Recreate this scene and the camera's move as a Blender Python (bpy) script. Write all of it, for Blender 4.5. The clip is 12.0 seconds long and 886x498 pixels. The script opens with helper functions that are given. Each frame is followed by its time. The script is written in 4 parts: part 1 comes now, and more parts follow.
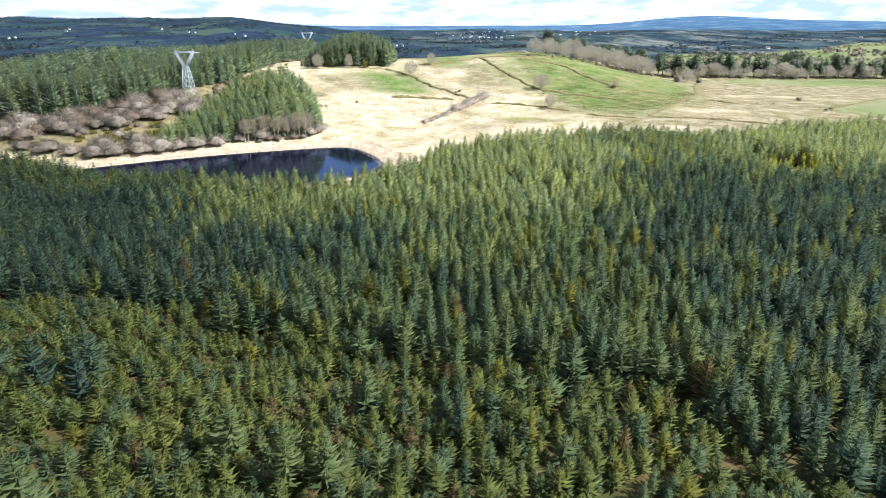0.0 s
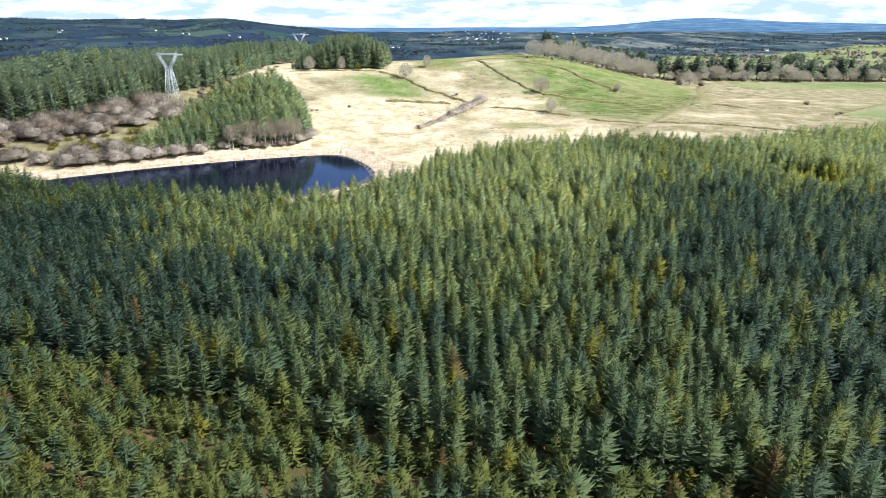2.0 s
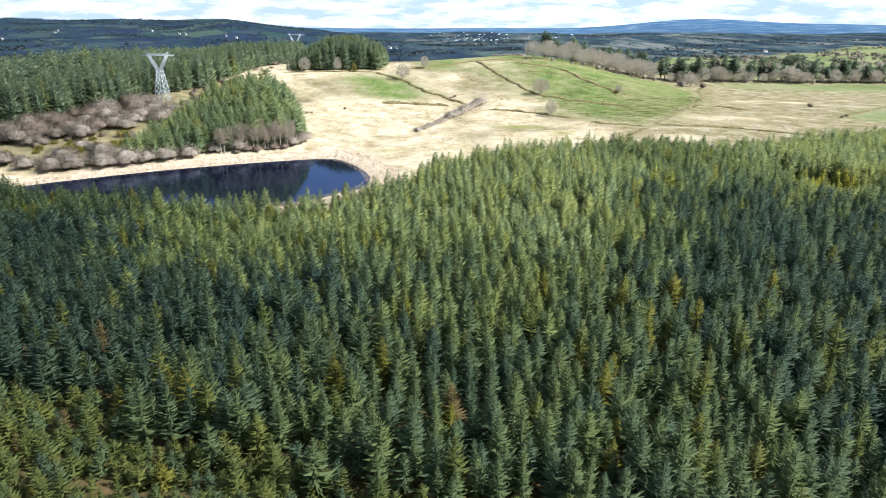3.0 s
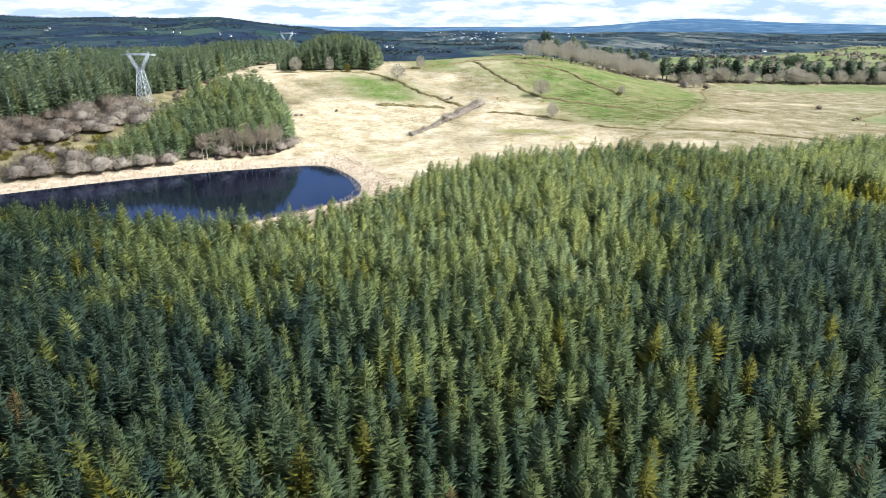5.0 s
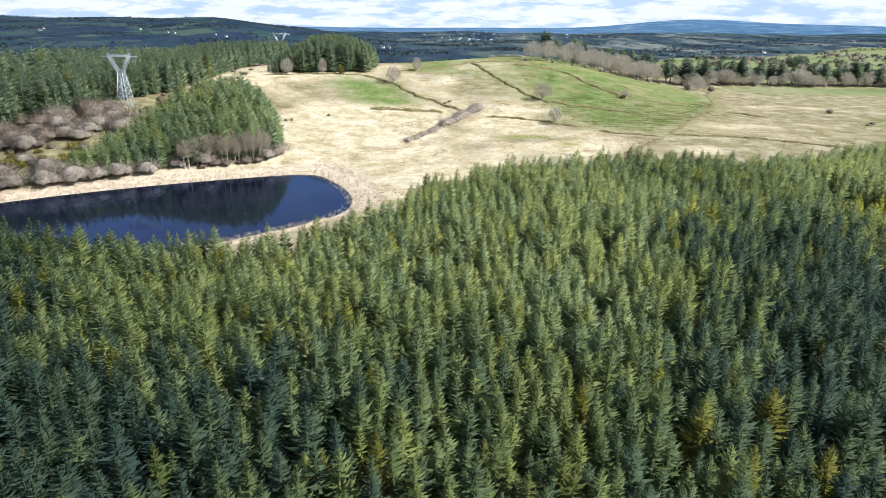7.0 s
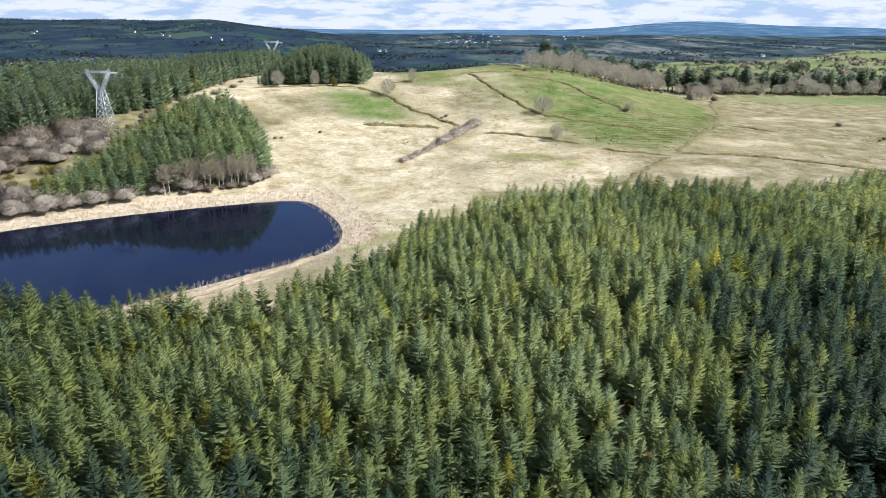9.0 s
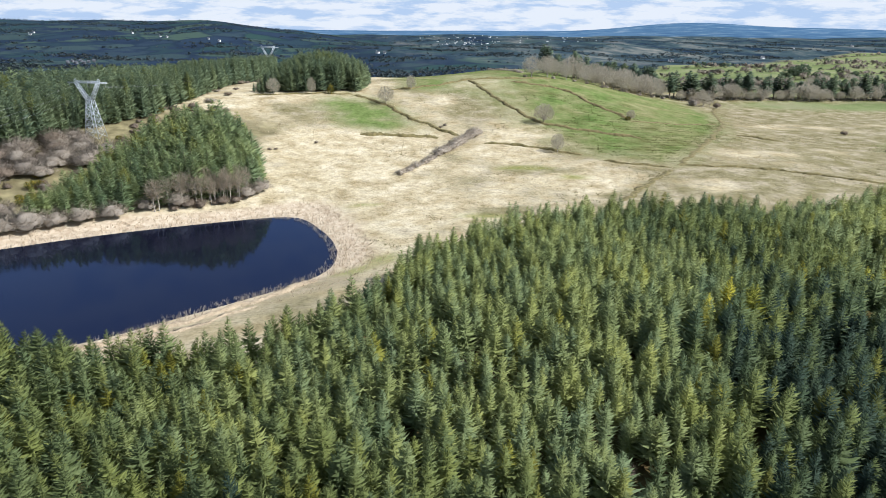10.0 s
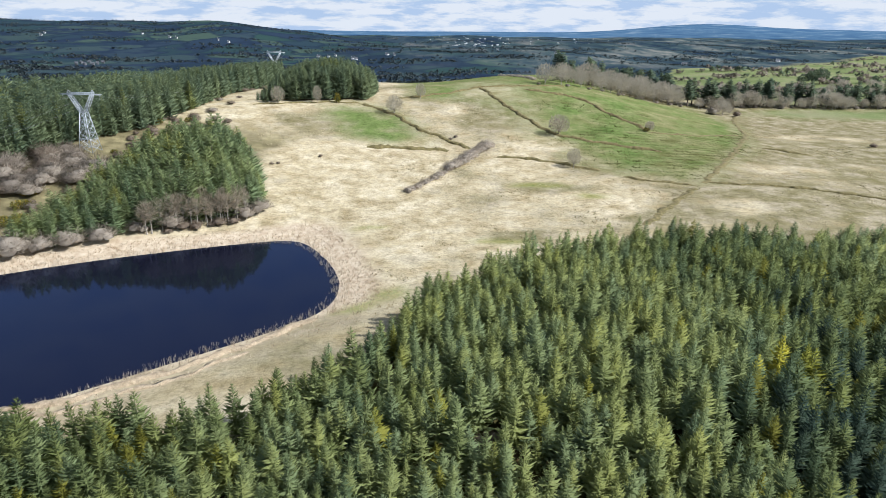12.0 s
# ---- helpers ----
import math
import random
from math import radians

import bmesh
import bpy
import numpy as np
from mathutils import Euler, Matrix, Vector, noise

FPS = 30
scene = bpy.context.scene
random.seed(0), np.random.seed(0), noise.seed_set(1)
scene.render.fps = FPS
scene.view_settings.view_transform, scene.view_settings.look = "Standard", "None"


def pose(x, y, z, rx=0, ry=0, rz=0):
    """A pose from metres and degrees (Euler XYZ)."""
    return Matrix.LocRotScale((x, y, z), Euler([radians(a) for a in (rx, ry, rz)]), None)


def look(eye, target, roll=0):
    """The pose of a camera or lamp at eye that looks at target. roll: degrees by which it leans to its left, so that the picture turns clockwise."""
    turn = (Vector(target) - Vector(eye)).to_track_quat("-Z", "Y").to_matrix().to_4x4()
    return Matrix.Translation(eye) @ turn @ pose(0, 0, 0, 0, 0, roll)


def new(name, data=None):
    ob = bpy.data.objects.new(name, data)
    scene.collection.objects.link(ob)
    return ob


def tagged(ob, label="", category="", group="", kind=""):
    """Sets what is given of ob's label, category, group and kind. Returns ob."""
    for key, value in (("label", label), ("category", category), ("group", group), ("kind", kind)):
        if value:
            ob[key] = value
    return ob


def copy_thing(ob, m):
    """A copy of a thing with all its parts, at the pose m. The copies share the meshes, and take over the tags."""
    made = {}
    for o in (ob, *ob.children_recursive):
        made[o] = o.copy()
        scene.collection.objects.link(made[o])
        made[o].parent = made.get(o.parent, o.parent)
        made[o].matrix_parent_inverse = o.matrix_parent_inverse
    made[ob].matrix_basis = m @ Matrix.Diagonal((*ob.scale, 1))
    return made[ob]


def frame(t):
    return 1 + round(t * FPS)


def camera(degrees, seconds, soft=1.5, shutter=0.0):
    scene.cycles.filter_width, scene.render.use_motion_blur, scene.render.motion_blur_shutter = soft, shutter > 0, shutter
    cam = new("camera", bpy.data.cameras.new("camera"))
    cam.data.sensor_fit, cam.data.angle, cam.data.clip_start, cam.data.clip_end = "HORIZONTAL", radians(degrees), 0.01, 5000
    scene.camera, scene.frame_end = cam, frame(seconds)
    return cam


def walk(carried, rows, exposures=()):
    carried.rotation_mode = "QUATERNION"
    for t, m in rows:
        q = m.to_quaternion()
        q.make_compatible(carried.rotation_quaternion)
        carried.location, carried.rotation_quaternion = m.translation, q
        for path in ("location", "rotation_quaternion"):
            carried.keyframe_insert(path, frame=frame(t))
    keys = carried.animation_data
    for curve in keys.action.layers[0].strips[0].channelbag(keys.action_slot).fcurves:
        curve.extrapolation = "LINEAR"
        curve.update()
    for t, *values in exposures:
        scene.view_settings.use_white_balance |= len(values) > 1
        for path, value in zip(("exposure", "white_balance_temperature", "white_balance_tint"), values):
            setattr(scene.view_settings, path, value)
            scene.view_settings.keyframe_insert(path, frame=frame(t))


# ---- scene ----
cam = camera(71.0, 12.0, soft=0.65)
PATH = [
    (0, (0.393, -0.440, 69.180), (0.396, 1.444, 68.507), 0.01),
    (0.5, (0.461, 4.900, 68.995), (0.468, 6.783, 68.323), 0.07),
    (1, (0.515, 10.195, 68.878), (0.525, 12.080, 68.207), 0.08),
    (1.5, (0.586, 15.534, 68.816), (0.598, 17.419, 68.147), 0.07),
    (2, (0.699, 20.937, 68.736), (0.713, 22.822, 68.068), 0.08),
    (2.5, (0.861, 26.353, 68.650), (0.878, 28.238, 67.983), 0.11),
    (3, (1.011, 31.761, 68.472), (1.031, 33.647, 67.806), 0.15),
    (5, (1.201, 52.857, 68.522), (1.233, 54.741, 67.853), 0.29),
    (5.5, (1.296, 57.647, 68.789), (1.330, 59.531, 68.119), 0.31),
    (6, (1.422, 62.819, 68.601), (1.459, 64.703, 67.930), 0.34),
    (6.5, (1.561, 68.195, 68.159), (1.599, 70.079, 67.490), 0.37),
    (8.5, (2.287, 89.243, 73.439), (2.334, 91.128, 72.773), 0.35),
    (9, (2.463, 94.678, 75.766), (2.511, 96.564, 75.101), 0.36),
    (9.5, (2.624, 100.238, 78.101), (2.673, 102.124, 77.437), 0.39),
    (10, (2.754, 105.736, 80.388), (2.806, 107.622, 79.724), 0.44),
    (10.5, (2.853, 111.040, 82.498), (2.908, 112.926, 81.835), 0.51),
    (11, (2.902, 116.248, 83.995), (2.959, 118.134, 83.332), 0.57),
    (11.5, (3.056, 121.490, 84.855), (3.111, 123.377, 84.192), 0.59),
    (11.8, (2.95, 124.70, 85.00), (3.003, 126.587, 84.337), 0.59),
    (11.9, (2.85, 125.76, 85.04), (2.900, 127.647, 84.377), 0.59),
    (12, (2.388, 126.824, 85.076), (2.413, 128.711, 84.412), 0.57),
]
walk(cam, [(t, look(eye, target, roll)) for t, eye, target, roll in PATH],
     [(t, stops, 5850, 10) for t, stops in ((0, 1.11), (3, 1.00), (5, 0.92), (6.5, 0.86), (8.5, 0.68), (10, 0.57), (12, 0.49))])

# ---- world and sun ----
SUN_AZ, SUN_EL = radians(106), radians(43)     # azimuth measured from +y towards +x
world = bpy.data.worlds.new("sky")
scene.world = world
world.use_nodes = True
wn, wl = world.node_tree.nodes, world.node_tree.links
wn.clear()
w_out = wn.new("ShaderNodeOutputWorld")
w_bg = wn.new("ShaderNodeBackground")
w_sky = wn.new("ShaderNodeTexSky")
w_sky.sky_type, w_sky.sun_disc = "NISHITA", False
w_sky.sun_elevation, w_sky.sun_rotation = SUN_EL, SUN_AZ
w_sky.ozone_density = 2.2
w_tc, w_map, w_noise = wn.new("ShaderNodeTexCoord"), wn.new("ShaderNodeMapping"), wn.new("ShaderNodeTexNoise")
w_map.inputs["Scale"].default_value = (5.2, 5.2, 27.0)
w_noise.inputs["Scale"].default_value = 2.5
w_noise.inputs["Detail"].default_value = 7.0
w_noise.inputs["Roughness"].default_value = 0.62
w_ramp = wn.new("ShaderNodeValToRGB")
w_ramp.color_ramp.elements[0].position, w_ramp.color_ramp.elements[1].position = 0.0, 0.12
w_shade = wn.new("ShaderNodeValToRGB")
w_shade.color_ramp.elements[0].position, w_shade.color_ramp.elements[0].color = 0.42, (3.9, 4.8, 6.1, 1)
w_shade.color_ramp.elements[1].position, w_shade.color_ramp.elements[1].color = 0.54, (6.5, 6.6, 6.7, 1)
w_mix = wn.new("ShaderNodeMix")
w_mix.data_type = "RGBA"
w_bg.inputs["Strength"].default_value = 0.088
wl.new(w_tc.outputs["Generated"], w_map.inputs["Vector"])
wl.new(w_map.outputs["Vector"], w_noise.inputs["Vector"])
wl.new(w_noise.outputs["Fac"], w_ramp.inputs["Fac"])
wl.new(w_noise.outputs["Fac"], w_shade.inputs["Fac"])
w_sep, w_high, w_mul = wn.new("ShaderNodeSeparateXYZ"), wn.new("ShaderNodeMapRange"), wn.new("ShaderNodeMath")
w_high.inputs["From Min"].default_value, w_high.inputs["From Max"].default_value = 0.06, 0.20
w_high.inputs["To Min"].default_value, w_high.inputs["To Max"].default_value = 1.0, 0.34
w_mul.operation = "MULTIPLY"
wl.new(w_tc.outputs["Generated"], w_sep.inputs["Vector"])
wl.new(w_sep.outputs["Z"], w_high.inputs["Value"])
wl.new(w_ramp.outputs["Color"], w_mul.inputs[0])
wl.new(w_high.outputs["Result"], w_mul.inputs[1])
wl.new(w_mul.outputs["Value"], w_mix.inputs["Factor"])
wl.new(w_sky.outputs["Color"], w_mix.inputs["A"])
wl.new(w_shade.outputs["Color"], w_mix.inputs["B"])
wl.new(w_mix.outputs["Result"], w_bg.inputs["Color"])
wl.new(w_bg.outputs["Background"], w_out.inputs["Surface"])

sun_data = bpy.data.lights.new("sun", "SUN")
sun_data.energy, sun_data.angle, sun_data.color = 5.0, radians(0.6), (1.0, 0.96, 0.90)
sun = new("sun", sun_data)
sun.matrix_world = look((200 * math.sin(SUN_AZ), 200 * math.cos(SUN_AZ), 400), (0, 0, 400 - 200 * math.tan(SUN_EL)))


# ---- materials ----
class Nodes:
    """A material's node tree with short calls."""

    def __init__(self, name, rough=0.8):
        self.mat = bpy.data.materials.new(name)
        self.mat.use_nodes = True
        self.tree = self.mat.node_tree
        self.bsdf = self.tree.nodes["Principled BSDF"]
        self.bsdf.inputs["Roughness"].default_value = rough
        self.bsdf.inputs["Specular IOR Level"].default_value = 0.25
        self.pos = self.node("ShaderNodeNewGeometry").outputs["Position"]

    def node(self, kind, **values):
        n = self.tree.nodes.new(kind)
        for key, value in values.items():
            n.inputs[key].default_value = value
        return n

    def link(self, a, b):
        self.tree.links.new(a, b)

    def noise(self, scale, detail=4.0, rough=0.55, stretch=(1, 1, 1)):
        m = self.node("ShaderNodeMapping", Scale=stretch)
        n = self.node("ShaderNodeTexNoise", Scale=scale, Detail=detail, Roughness=rough)
        self.link(self.pos, m.inputs["Vector"])
        self.link(m.outputs["Vector"], n.inputs["Vector"])
        return n.outputs["Fac"]

    def ramp(self, fac, *stops):
        r = self.node("ShaderNodeValToRGB")
        while len(r.color_ramp.elements) < len(stops):
            r.color_ramp.elements.new(0.5)
        for e, (at, colour) in zip(r.color_ramp.elements, stops):
            e.position, e.color = at, (*colour, 1)
        self.link(fac, r.inputs["Fac"])
        return r.outputs["Color"]

    def mix(self, fac, a, b, blend="MIX"):
        m = self.node("ShaderNodeMix")
        m.data_type, m.blend_type = "RGBA", blend
        for value, socket in ((fac, "Factor"), (a, "A"), (b, "B")):
            s = m.inputs[socket]
            if isinstance(value, (int, float)):
                s.default_value = value
            elif isinstance(value, tuple):
                s.default_value = (*value, 1)
            else:
                self.link(value, s)
        return m.outputs["Result"]

    def math(self, op, a, b=0.0):
        m = self.node("ShaderNodeMath")
        m.operation = op
        for k, value in enumerate((a, b)):
            if isinstance(value, (int, float)):
                m.inputs[k].default_value = value
            else:
                self.link(value, m.inputs[k])
        return m.outputs["Value"]

    def attr(self, name):
        a = self.node("ShaderNodeAttribute")
        a.attribute_name = name
        return a.outputs["Fac"]

    def chance(self):
        """One random number for each thing and each island."""
        geo, info = self.node("ShaderNodeNewGeometry"), self.node("ShaderNodeObjectInfo")
        return self.math("FRACT", self.math("ADD", geo.outputs["Random Per Island"], info.outputs["Random"]))

    def colour(self, c):
        if isinstance(c, tuple):
            self.bsdf.inputs["Base Color"].default_value = (*c, 1)
        else:
            self.link(c, self.bsdf.inputs["Base Color"])
        return self

    def bump(self, height, distance, strength=0.6):
        b = self.node("ShaderNodeBump", Strength=strength, Distance=distance)
        self.link(height, b.inputs["Height"])
        self.link(b.outputs["Normal"], self.bsdf.inputs["Normal"])
        return self

    def thin(self, share, colour):
        """Lets some light through, as leaves do."""
        t = self.node("ShaderNodeBsdfTranslucent")
        self.link(colour, t.inputs["Color"])
        m = self.node("ShaderNodeMixShader", Fac=share)
        self.link(self.bsdf.outputs["BSDF"], m.inputs[1])
        self.link(t.outputs["BSDF"], m.inputs[2])
        self.link(m.outputs["Shader"], self.tree.nodes["Material Output"].inputs["Surface"])
        return self


def foliage(name, dark, light, odd, patch=0.035, odd_from=0.95, share=0.25):
    n = Nodes(name, 0.65)
    n.bsdf.inputs["Specular IOR Level"].default_value = 0.12
    chance = n.chance()
    wide = n.noise(patch, 3.0)
    tone = n.math("ADD", n.math("MULTIPLY", chance, 0.46), n.math("MULTIPLY", wide, 0.84))
    col = n.ramp(tone, (0.30, dark), (0.95, light))
    again = n.math("FRACT", n.math("MULTIPLY", chance, 17.31))
    col = n.mix(n.ramp(again, (odd_from, (0, 0, 0)), (odd_from + 0.03, (1, 1, 1))), col, odd)
    col = n.mix(0.35, col, n.ramp(n.noise(2.2, 3.0), (0.3, (0.35, 0.4, 0.35)), (0.7, (1.5, 1.5, 1.4))), "MULTIPLY")
    n.colour(col).thin(share, col)
    return n.mat


def plain(name, a, b, scale, rough=0.8, metal=0.0, bump=0.0, fine=0.0):
    n = Nodes(name, rough)
    col = n.ramp(n.noise(scale, 5.0), (0.3, a), (0.7, b))
    if fine:
        col = n.mix(0.5, col, n.ramp(n.noise(fine, 3.0), (0.3, (0.5, 0.5, 0.5)), (0.7, (1.35, 1.35, 1.35))), "MULTIPLY")
    n.colour(col)
    n.bsdf.inputs["Metallic"].default_value = metal
    if bump:
        n.bump(n.noise(scale * 4, 4.0), bump)
    return n.mat


def twigs(name, a, b):
    n = Nodes(name, 0.85)
    col = n.mix(0.35, n.ramp(n.chance(), (0.0, a), (1.0, b)),
                n.ramp(n.noise(0.5, 3.0), (0.3, (0.55, 0.55, 0.55)), (0.7, (1.35, 1.35, 1.35))), "MULTIPLY")
    n.bsdf.inputs["Specular IOR Level"].default_value = 0.05
    n.colour(col).thin(0.5, col)
    return n.mat


# cloud shade in the young spruces' colour, sunlight in the mid and tall ones'
M_SPRUCE = foliage("shaded_young_spruce_needles", (0.060, 0.094, 0.058), (0.118, 0.145, 0.050), (0.135, 0.130, 0.022), odd_from=0.92, share=0.40)
M_SPRUCE_OLIVE = foliage("olive_conifer_needles", (0.074, 0.094, 0.028), (0.132, 0.142, 0.036), (0.115, 0.085, 0.034), odd_from=0.92, share=0.38)
M_SPRUCE_YELLOW = foliage("yellow_conifer_needles", (0.19, 0.20, 0.03), (0.33, 0.31, 0.05), (0.36, 0.33, 0.04), odd_from=0.9, share=0.2)
M_SPRUCE_MID = foliage("half_lit_grey_needles", (0.108, 0.150, 0.080), (0.200, 0.222, 0.064), (0.18, 0.175, 0.03), odd_from=0.95, share=0.40)
# bluish needles, with lens falloff darkened into their colour
M_SPRUCE_BLUE_DIM = foliage("dimmed_blue_spruce_needles", (0.034, 0.059, 0.047), (0.066, 0.092, 0.048), (0.088, 0.100, 0.026), odd_from=0.96, share=0.36)
M_SPRUCE_TALL_LIT = foliage("lit_spruce_needles", (0.172, 0.224, 0.122), (0.296, 0.312, 0.096), (0.24, 0.238, 0.045), odd_from=0.96, share=0.40)
M_SPRUCE_OLD = foliage("old_spruce_needles", (0.104, 0.144, 0.092), (0.198, 0.234, 0.118), (0.18, 0.20, 0.07), odd_from=0.93, share=0.36)
M_SPRUCE_COPSE = foliage("copse_spruce_needles", (0.155, 0.210, 0.116), (0.285, 0.322, 0.132), (0.25, 0.26, 0.08), odd_from=0.93, share=0.40)
M_PINE = foliage("pine_needles", (0.084, 0.120, 0.082), (0.150, 0.182, 0.100), (0.13, 0.15, 0.07), share=0.32)
M_GORSE = foliage("gorse_leaves", (0.06, 0.075, 0.02), (0.15, 0.135, 0.03), (0.27, 0.20, 0.02), odd_from=0.72)
M_BARK = plain("bark", (0.10, 0.075, 0.055), (0.22, 0.18, 0.14), 1.5, 0.9, fine=9.0)
M_PALE_BARK = plain("pale_bark", (0.26, 0.23, 0.19), (0.42, 0.38, 0.32), 1.0, 0.85, fine=6.0)
M_TWIG = twigs("bare_twigs", (0.235, 0.196, 0.152), (0.350, 0.300, 0.242))
M_TWIG_GREY = twigs("grey_bush_twigs", (0.315, 0.266, 0.206), (0.455, 0.395, 0.320))
M_TWIG_HEDGE = twigs("pale_hedge_twigs", (0.44, 0.372, 0.292), (0.60, 0.525, 0.43))
M_TWIG_PALE = twigs("pale_lichened_twigs", (0.335, 0.298, 0.225), (0.49, 0.445, 0.35))
M_TWIG_RED = twigs("reddish_birch_twigs", (0.21, 0.166, 0.122), (0.31, 0.25, 0.19))
M_TWIG_BIRCH = twigs("brown_birch_twigs", (0.30, 0.252, 0.178), (0.46, 0.392, 0.295))
M_REED = twigs("dry_reed", (0.43, 0.34, 0.235), (0.64, 0.54, 0.40))
M_RUSH = twigs("rush_tufts", (0.07, 0.08, 0.025), (0.14, 0.135, 0.045))
M_TUSSOCK = twigs("dry_moor_grass", (0.36, 0.29, 0.16), (0.56, 0.475, 0.31))
M_HEATH = plain("heather_bank", (0.095, 0.078, 0.030), (0.215, 0.175, 0.075), 0.5, 0.95, bump=0.2, fine=3.0)
M_SEDGE = plain("sedge_bank", (0.24, 0.185, 0.115), (0.43, 0.345, 0.235), 0.9, 0.95, bump=0.15, fine=4.0)
M_STEEL = plain("galvanised_steel", (0.42, 0.45, 0.48), (0.62, 0.65, 0.68), 0.8, 0.5, 0.35)
M_GLASS = plain("insulator_glass", (0.20, 0.22, 0.22), (0.30, 0.33, 0.32), 2.0, 0.2)
M_WIRE = plain("aluminium_wire", (0.30, 0.31, 0.32), (0.40, 0.41, 0.42), 0.5, 0.5, 0.6)
M_RENDER = plain("white_house_wall", (0.72, 0.71, 0.68), (0.82, 0.81, 0.78), 0.3, 0.9)
M_GREY_WALL = plain("grey_house_wall", (0.10, 0.105, 0.115), (0.17, 0.17, 0.175), 0.1, 0.9)
M_SLATE = plain("slate_roof", (0.06, 0.065, 0.075), (0.12, 0.125, 0.135), 0.8, 0.7)
M_PANE = plain("window_glass", (0.03, 0.035, 0.04), (0.05, 0.055, 0.06), 0.5, 0.1)
# leaf colour of the far woods carries a painted blue haze
M_HAZED_WOOD = foliage("far_woods", (0.048, 0.066, 0.076), (0.080, 0.100, 0.098), (0.10, 0.10, 0.10), patch=0.004, odd_from=0.9, share=0.3)

# still peaty pond with a faint ripple and a blue gloss
n = Nodes("pond_water", 0.9)
n.colour((0.0055, 0.0055, 0.0125))
n.bsdf.inputs["Specular IOR Level"].default_value = 0.0
ripple = n.node("ShaderNodeBump", Strength=0.25, Distance=0.02)
n.link(n.noise(0.7, 3.0, stretch=(1.0, 2.2, 1.0)), ripple.inputs["Height"])
gloss, rim_gloss = n.node("ShaderNodeBsdfGlossy", Roughness=0.03), n.node("ShaderNodeFresnel", IOR=1.33)
gloss.inputs["Color"].default_value = (0.42, 0.58, 0.92, 1)
n.link(ripple.outputs["Normal"], gloss.inputs["Normal"])
n.link(ripple.outputs["Normal"], rim_gloss.inputs["Normal"])
surface = n.node("ShaderNodeMixShader")
n.link(rim_gloss.outputs["Fac"], surface.inputs["Fac"])
n.link(n.bsdf.outputs["BSDF"], surface.inputs[1])
n.link(gloss.outputs["BSDF"], surface.inputs[2])
n.link(surface.outputs["Shader"], n.tree.nodes["Material Output"].inputs["Surface"])
M_WATER = n.mat

# ground: straw bog, pasture, wood floor and far farmland, by cover
n = Nodes("moor_ground", 1.0)
n.bsdf.inputs["Specular IOR Level"].default_value = 0.0
tuft, mid, wide = n.noise(0.9, 5.0, 0.65), n.noise(0.09, 4.0), n.noise(0.018, 3.0)
bog = n.ramp(mid, (0.30, (0.282, 0.224, 0.124)), (0.48, (0.412, 0.344, 0.218)), (0.66, (0.508, 0.438, 0.306)))
damp = n.math("ADD", n.math("MULTIPLY", n.attr("damp"), 0.185), wide)
damp = n.math("ADD", damp, n.math("MULTIPLY", n.math("SUBTRACT", n.noise(0.045, 6.0, 0.68), 0.5), 0.95))
bog = n.mix(n.ramp(damp, (0.50, (0, 0, 0)), (0.72, (0.9, 0.9, 0.9))), bog, n.ramp(mid, (0.35, (0.150, 0.131, 0.062)), (0.52, (0.212, 0.184, 0.104)), (0.66, (0.300, 0.256, 0.172))))
bog = n.mix(0.42, bog, n.ramp(tuft, (0.32, (0.30, 0.29, 0.25)), (0.47, (0.95, 0.95, 0.95)), (0.66, (1.45, 1.44, 1.40))), "MULTIPLY")
bog = n.mix(0.45, bog, n.ramp(n.noise(0.30, 5.0, 0.7, stretch=(1.0, 1.0, 1)), (0.34, (0.42, 0.42, 0.36)), (0.5, (1, 1, 1)), (0.64, (1.3, 1.3, 1.28))), "MULTIPLY")
field = n.ramp(n.noise(0.045, 5.0, 0.6), (0.32, (0.084, 0.124, 0.034)), (0.52, (0.128, 0.172, 0.052)), (0.70, (0.195, 0.205, 0.090)))
field = n.mix(0.6, field, n.ramp(n.noise(0.35, 5.0, 0.65), (0.32, (0.55, 0.55, 0.5)), (0.55, (1.1, 1.1, 1.1)), (0.7, (1.3, 1.28, 1.2))), "MULTIPLY")
field = n.mix(n.math("MULTIPLY", n.attr("lush"), 0.75), field, n.ramp(n.noise(0.008, 3.0), (0.36, (0.125, 0.152, 0.064)), (0.5, (0.190, 0.215, 0.098)), (0.62, (0.240, 0.228, 0.135))))
field = n.mix(0.5, field, n.ramp(tuft, (0.32, (0.5, 0.5, 0.45)), (0.55, (1.1, 1.1, 1.1))), "MULTIPLY")
floor_col = n.ramp(n.noise(0.25, 5.0), (0.30, (0.055, 0.060, 0.022)), (0.55, (0.085, 0.066, 0.028)), (0.75, (0.15, 0.10, 0.05)))
scrubby = n.ramp(n.noise(0.12, 5.0), (0.30, (0.105, 0.088, 0.045)), (0.50, (0.175, 0.150, 0.080)), (0.68, (0.270, 0.230, 0.120)))
reedbed = n.ramp(n.noise(0.35, 5.0), (0.30, (0.38, 0.295, 0.20)), (0.70, (0.56, 0.47, 0.345)))
far_map = n.node("ShaderNodeMapping", Scale=(0.0062, 0.0036, 0.0))
bent = n.node("ShaderNodeTexNoise", Scale=0.004, Detail=4.0)
n.link(n.pos, bent.inputs["Vector"])
sway = n.node("ShaderNodeVectorMath")
sway.operation = "MULTIPLY_ADD"
sway.inputs[1].default_value = (260, 260, 0)
n.link(bent.outputs["Color"], sway.inputs[0])
n.link(n.pos, sway.inputs[2])
n.link(sway.outputs["Vector"], far_map.inputs["Vector"])
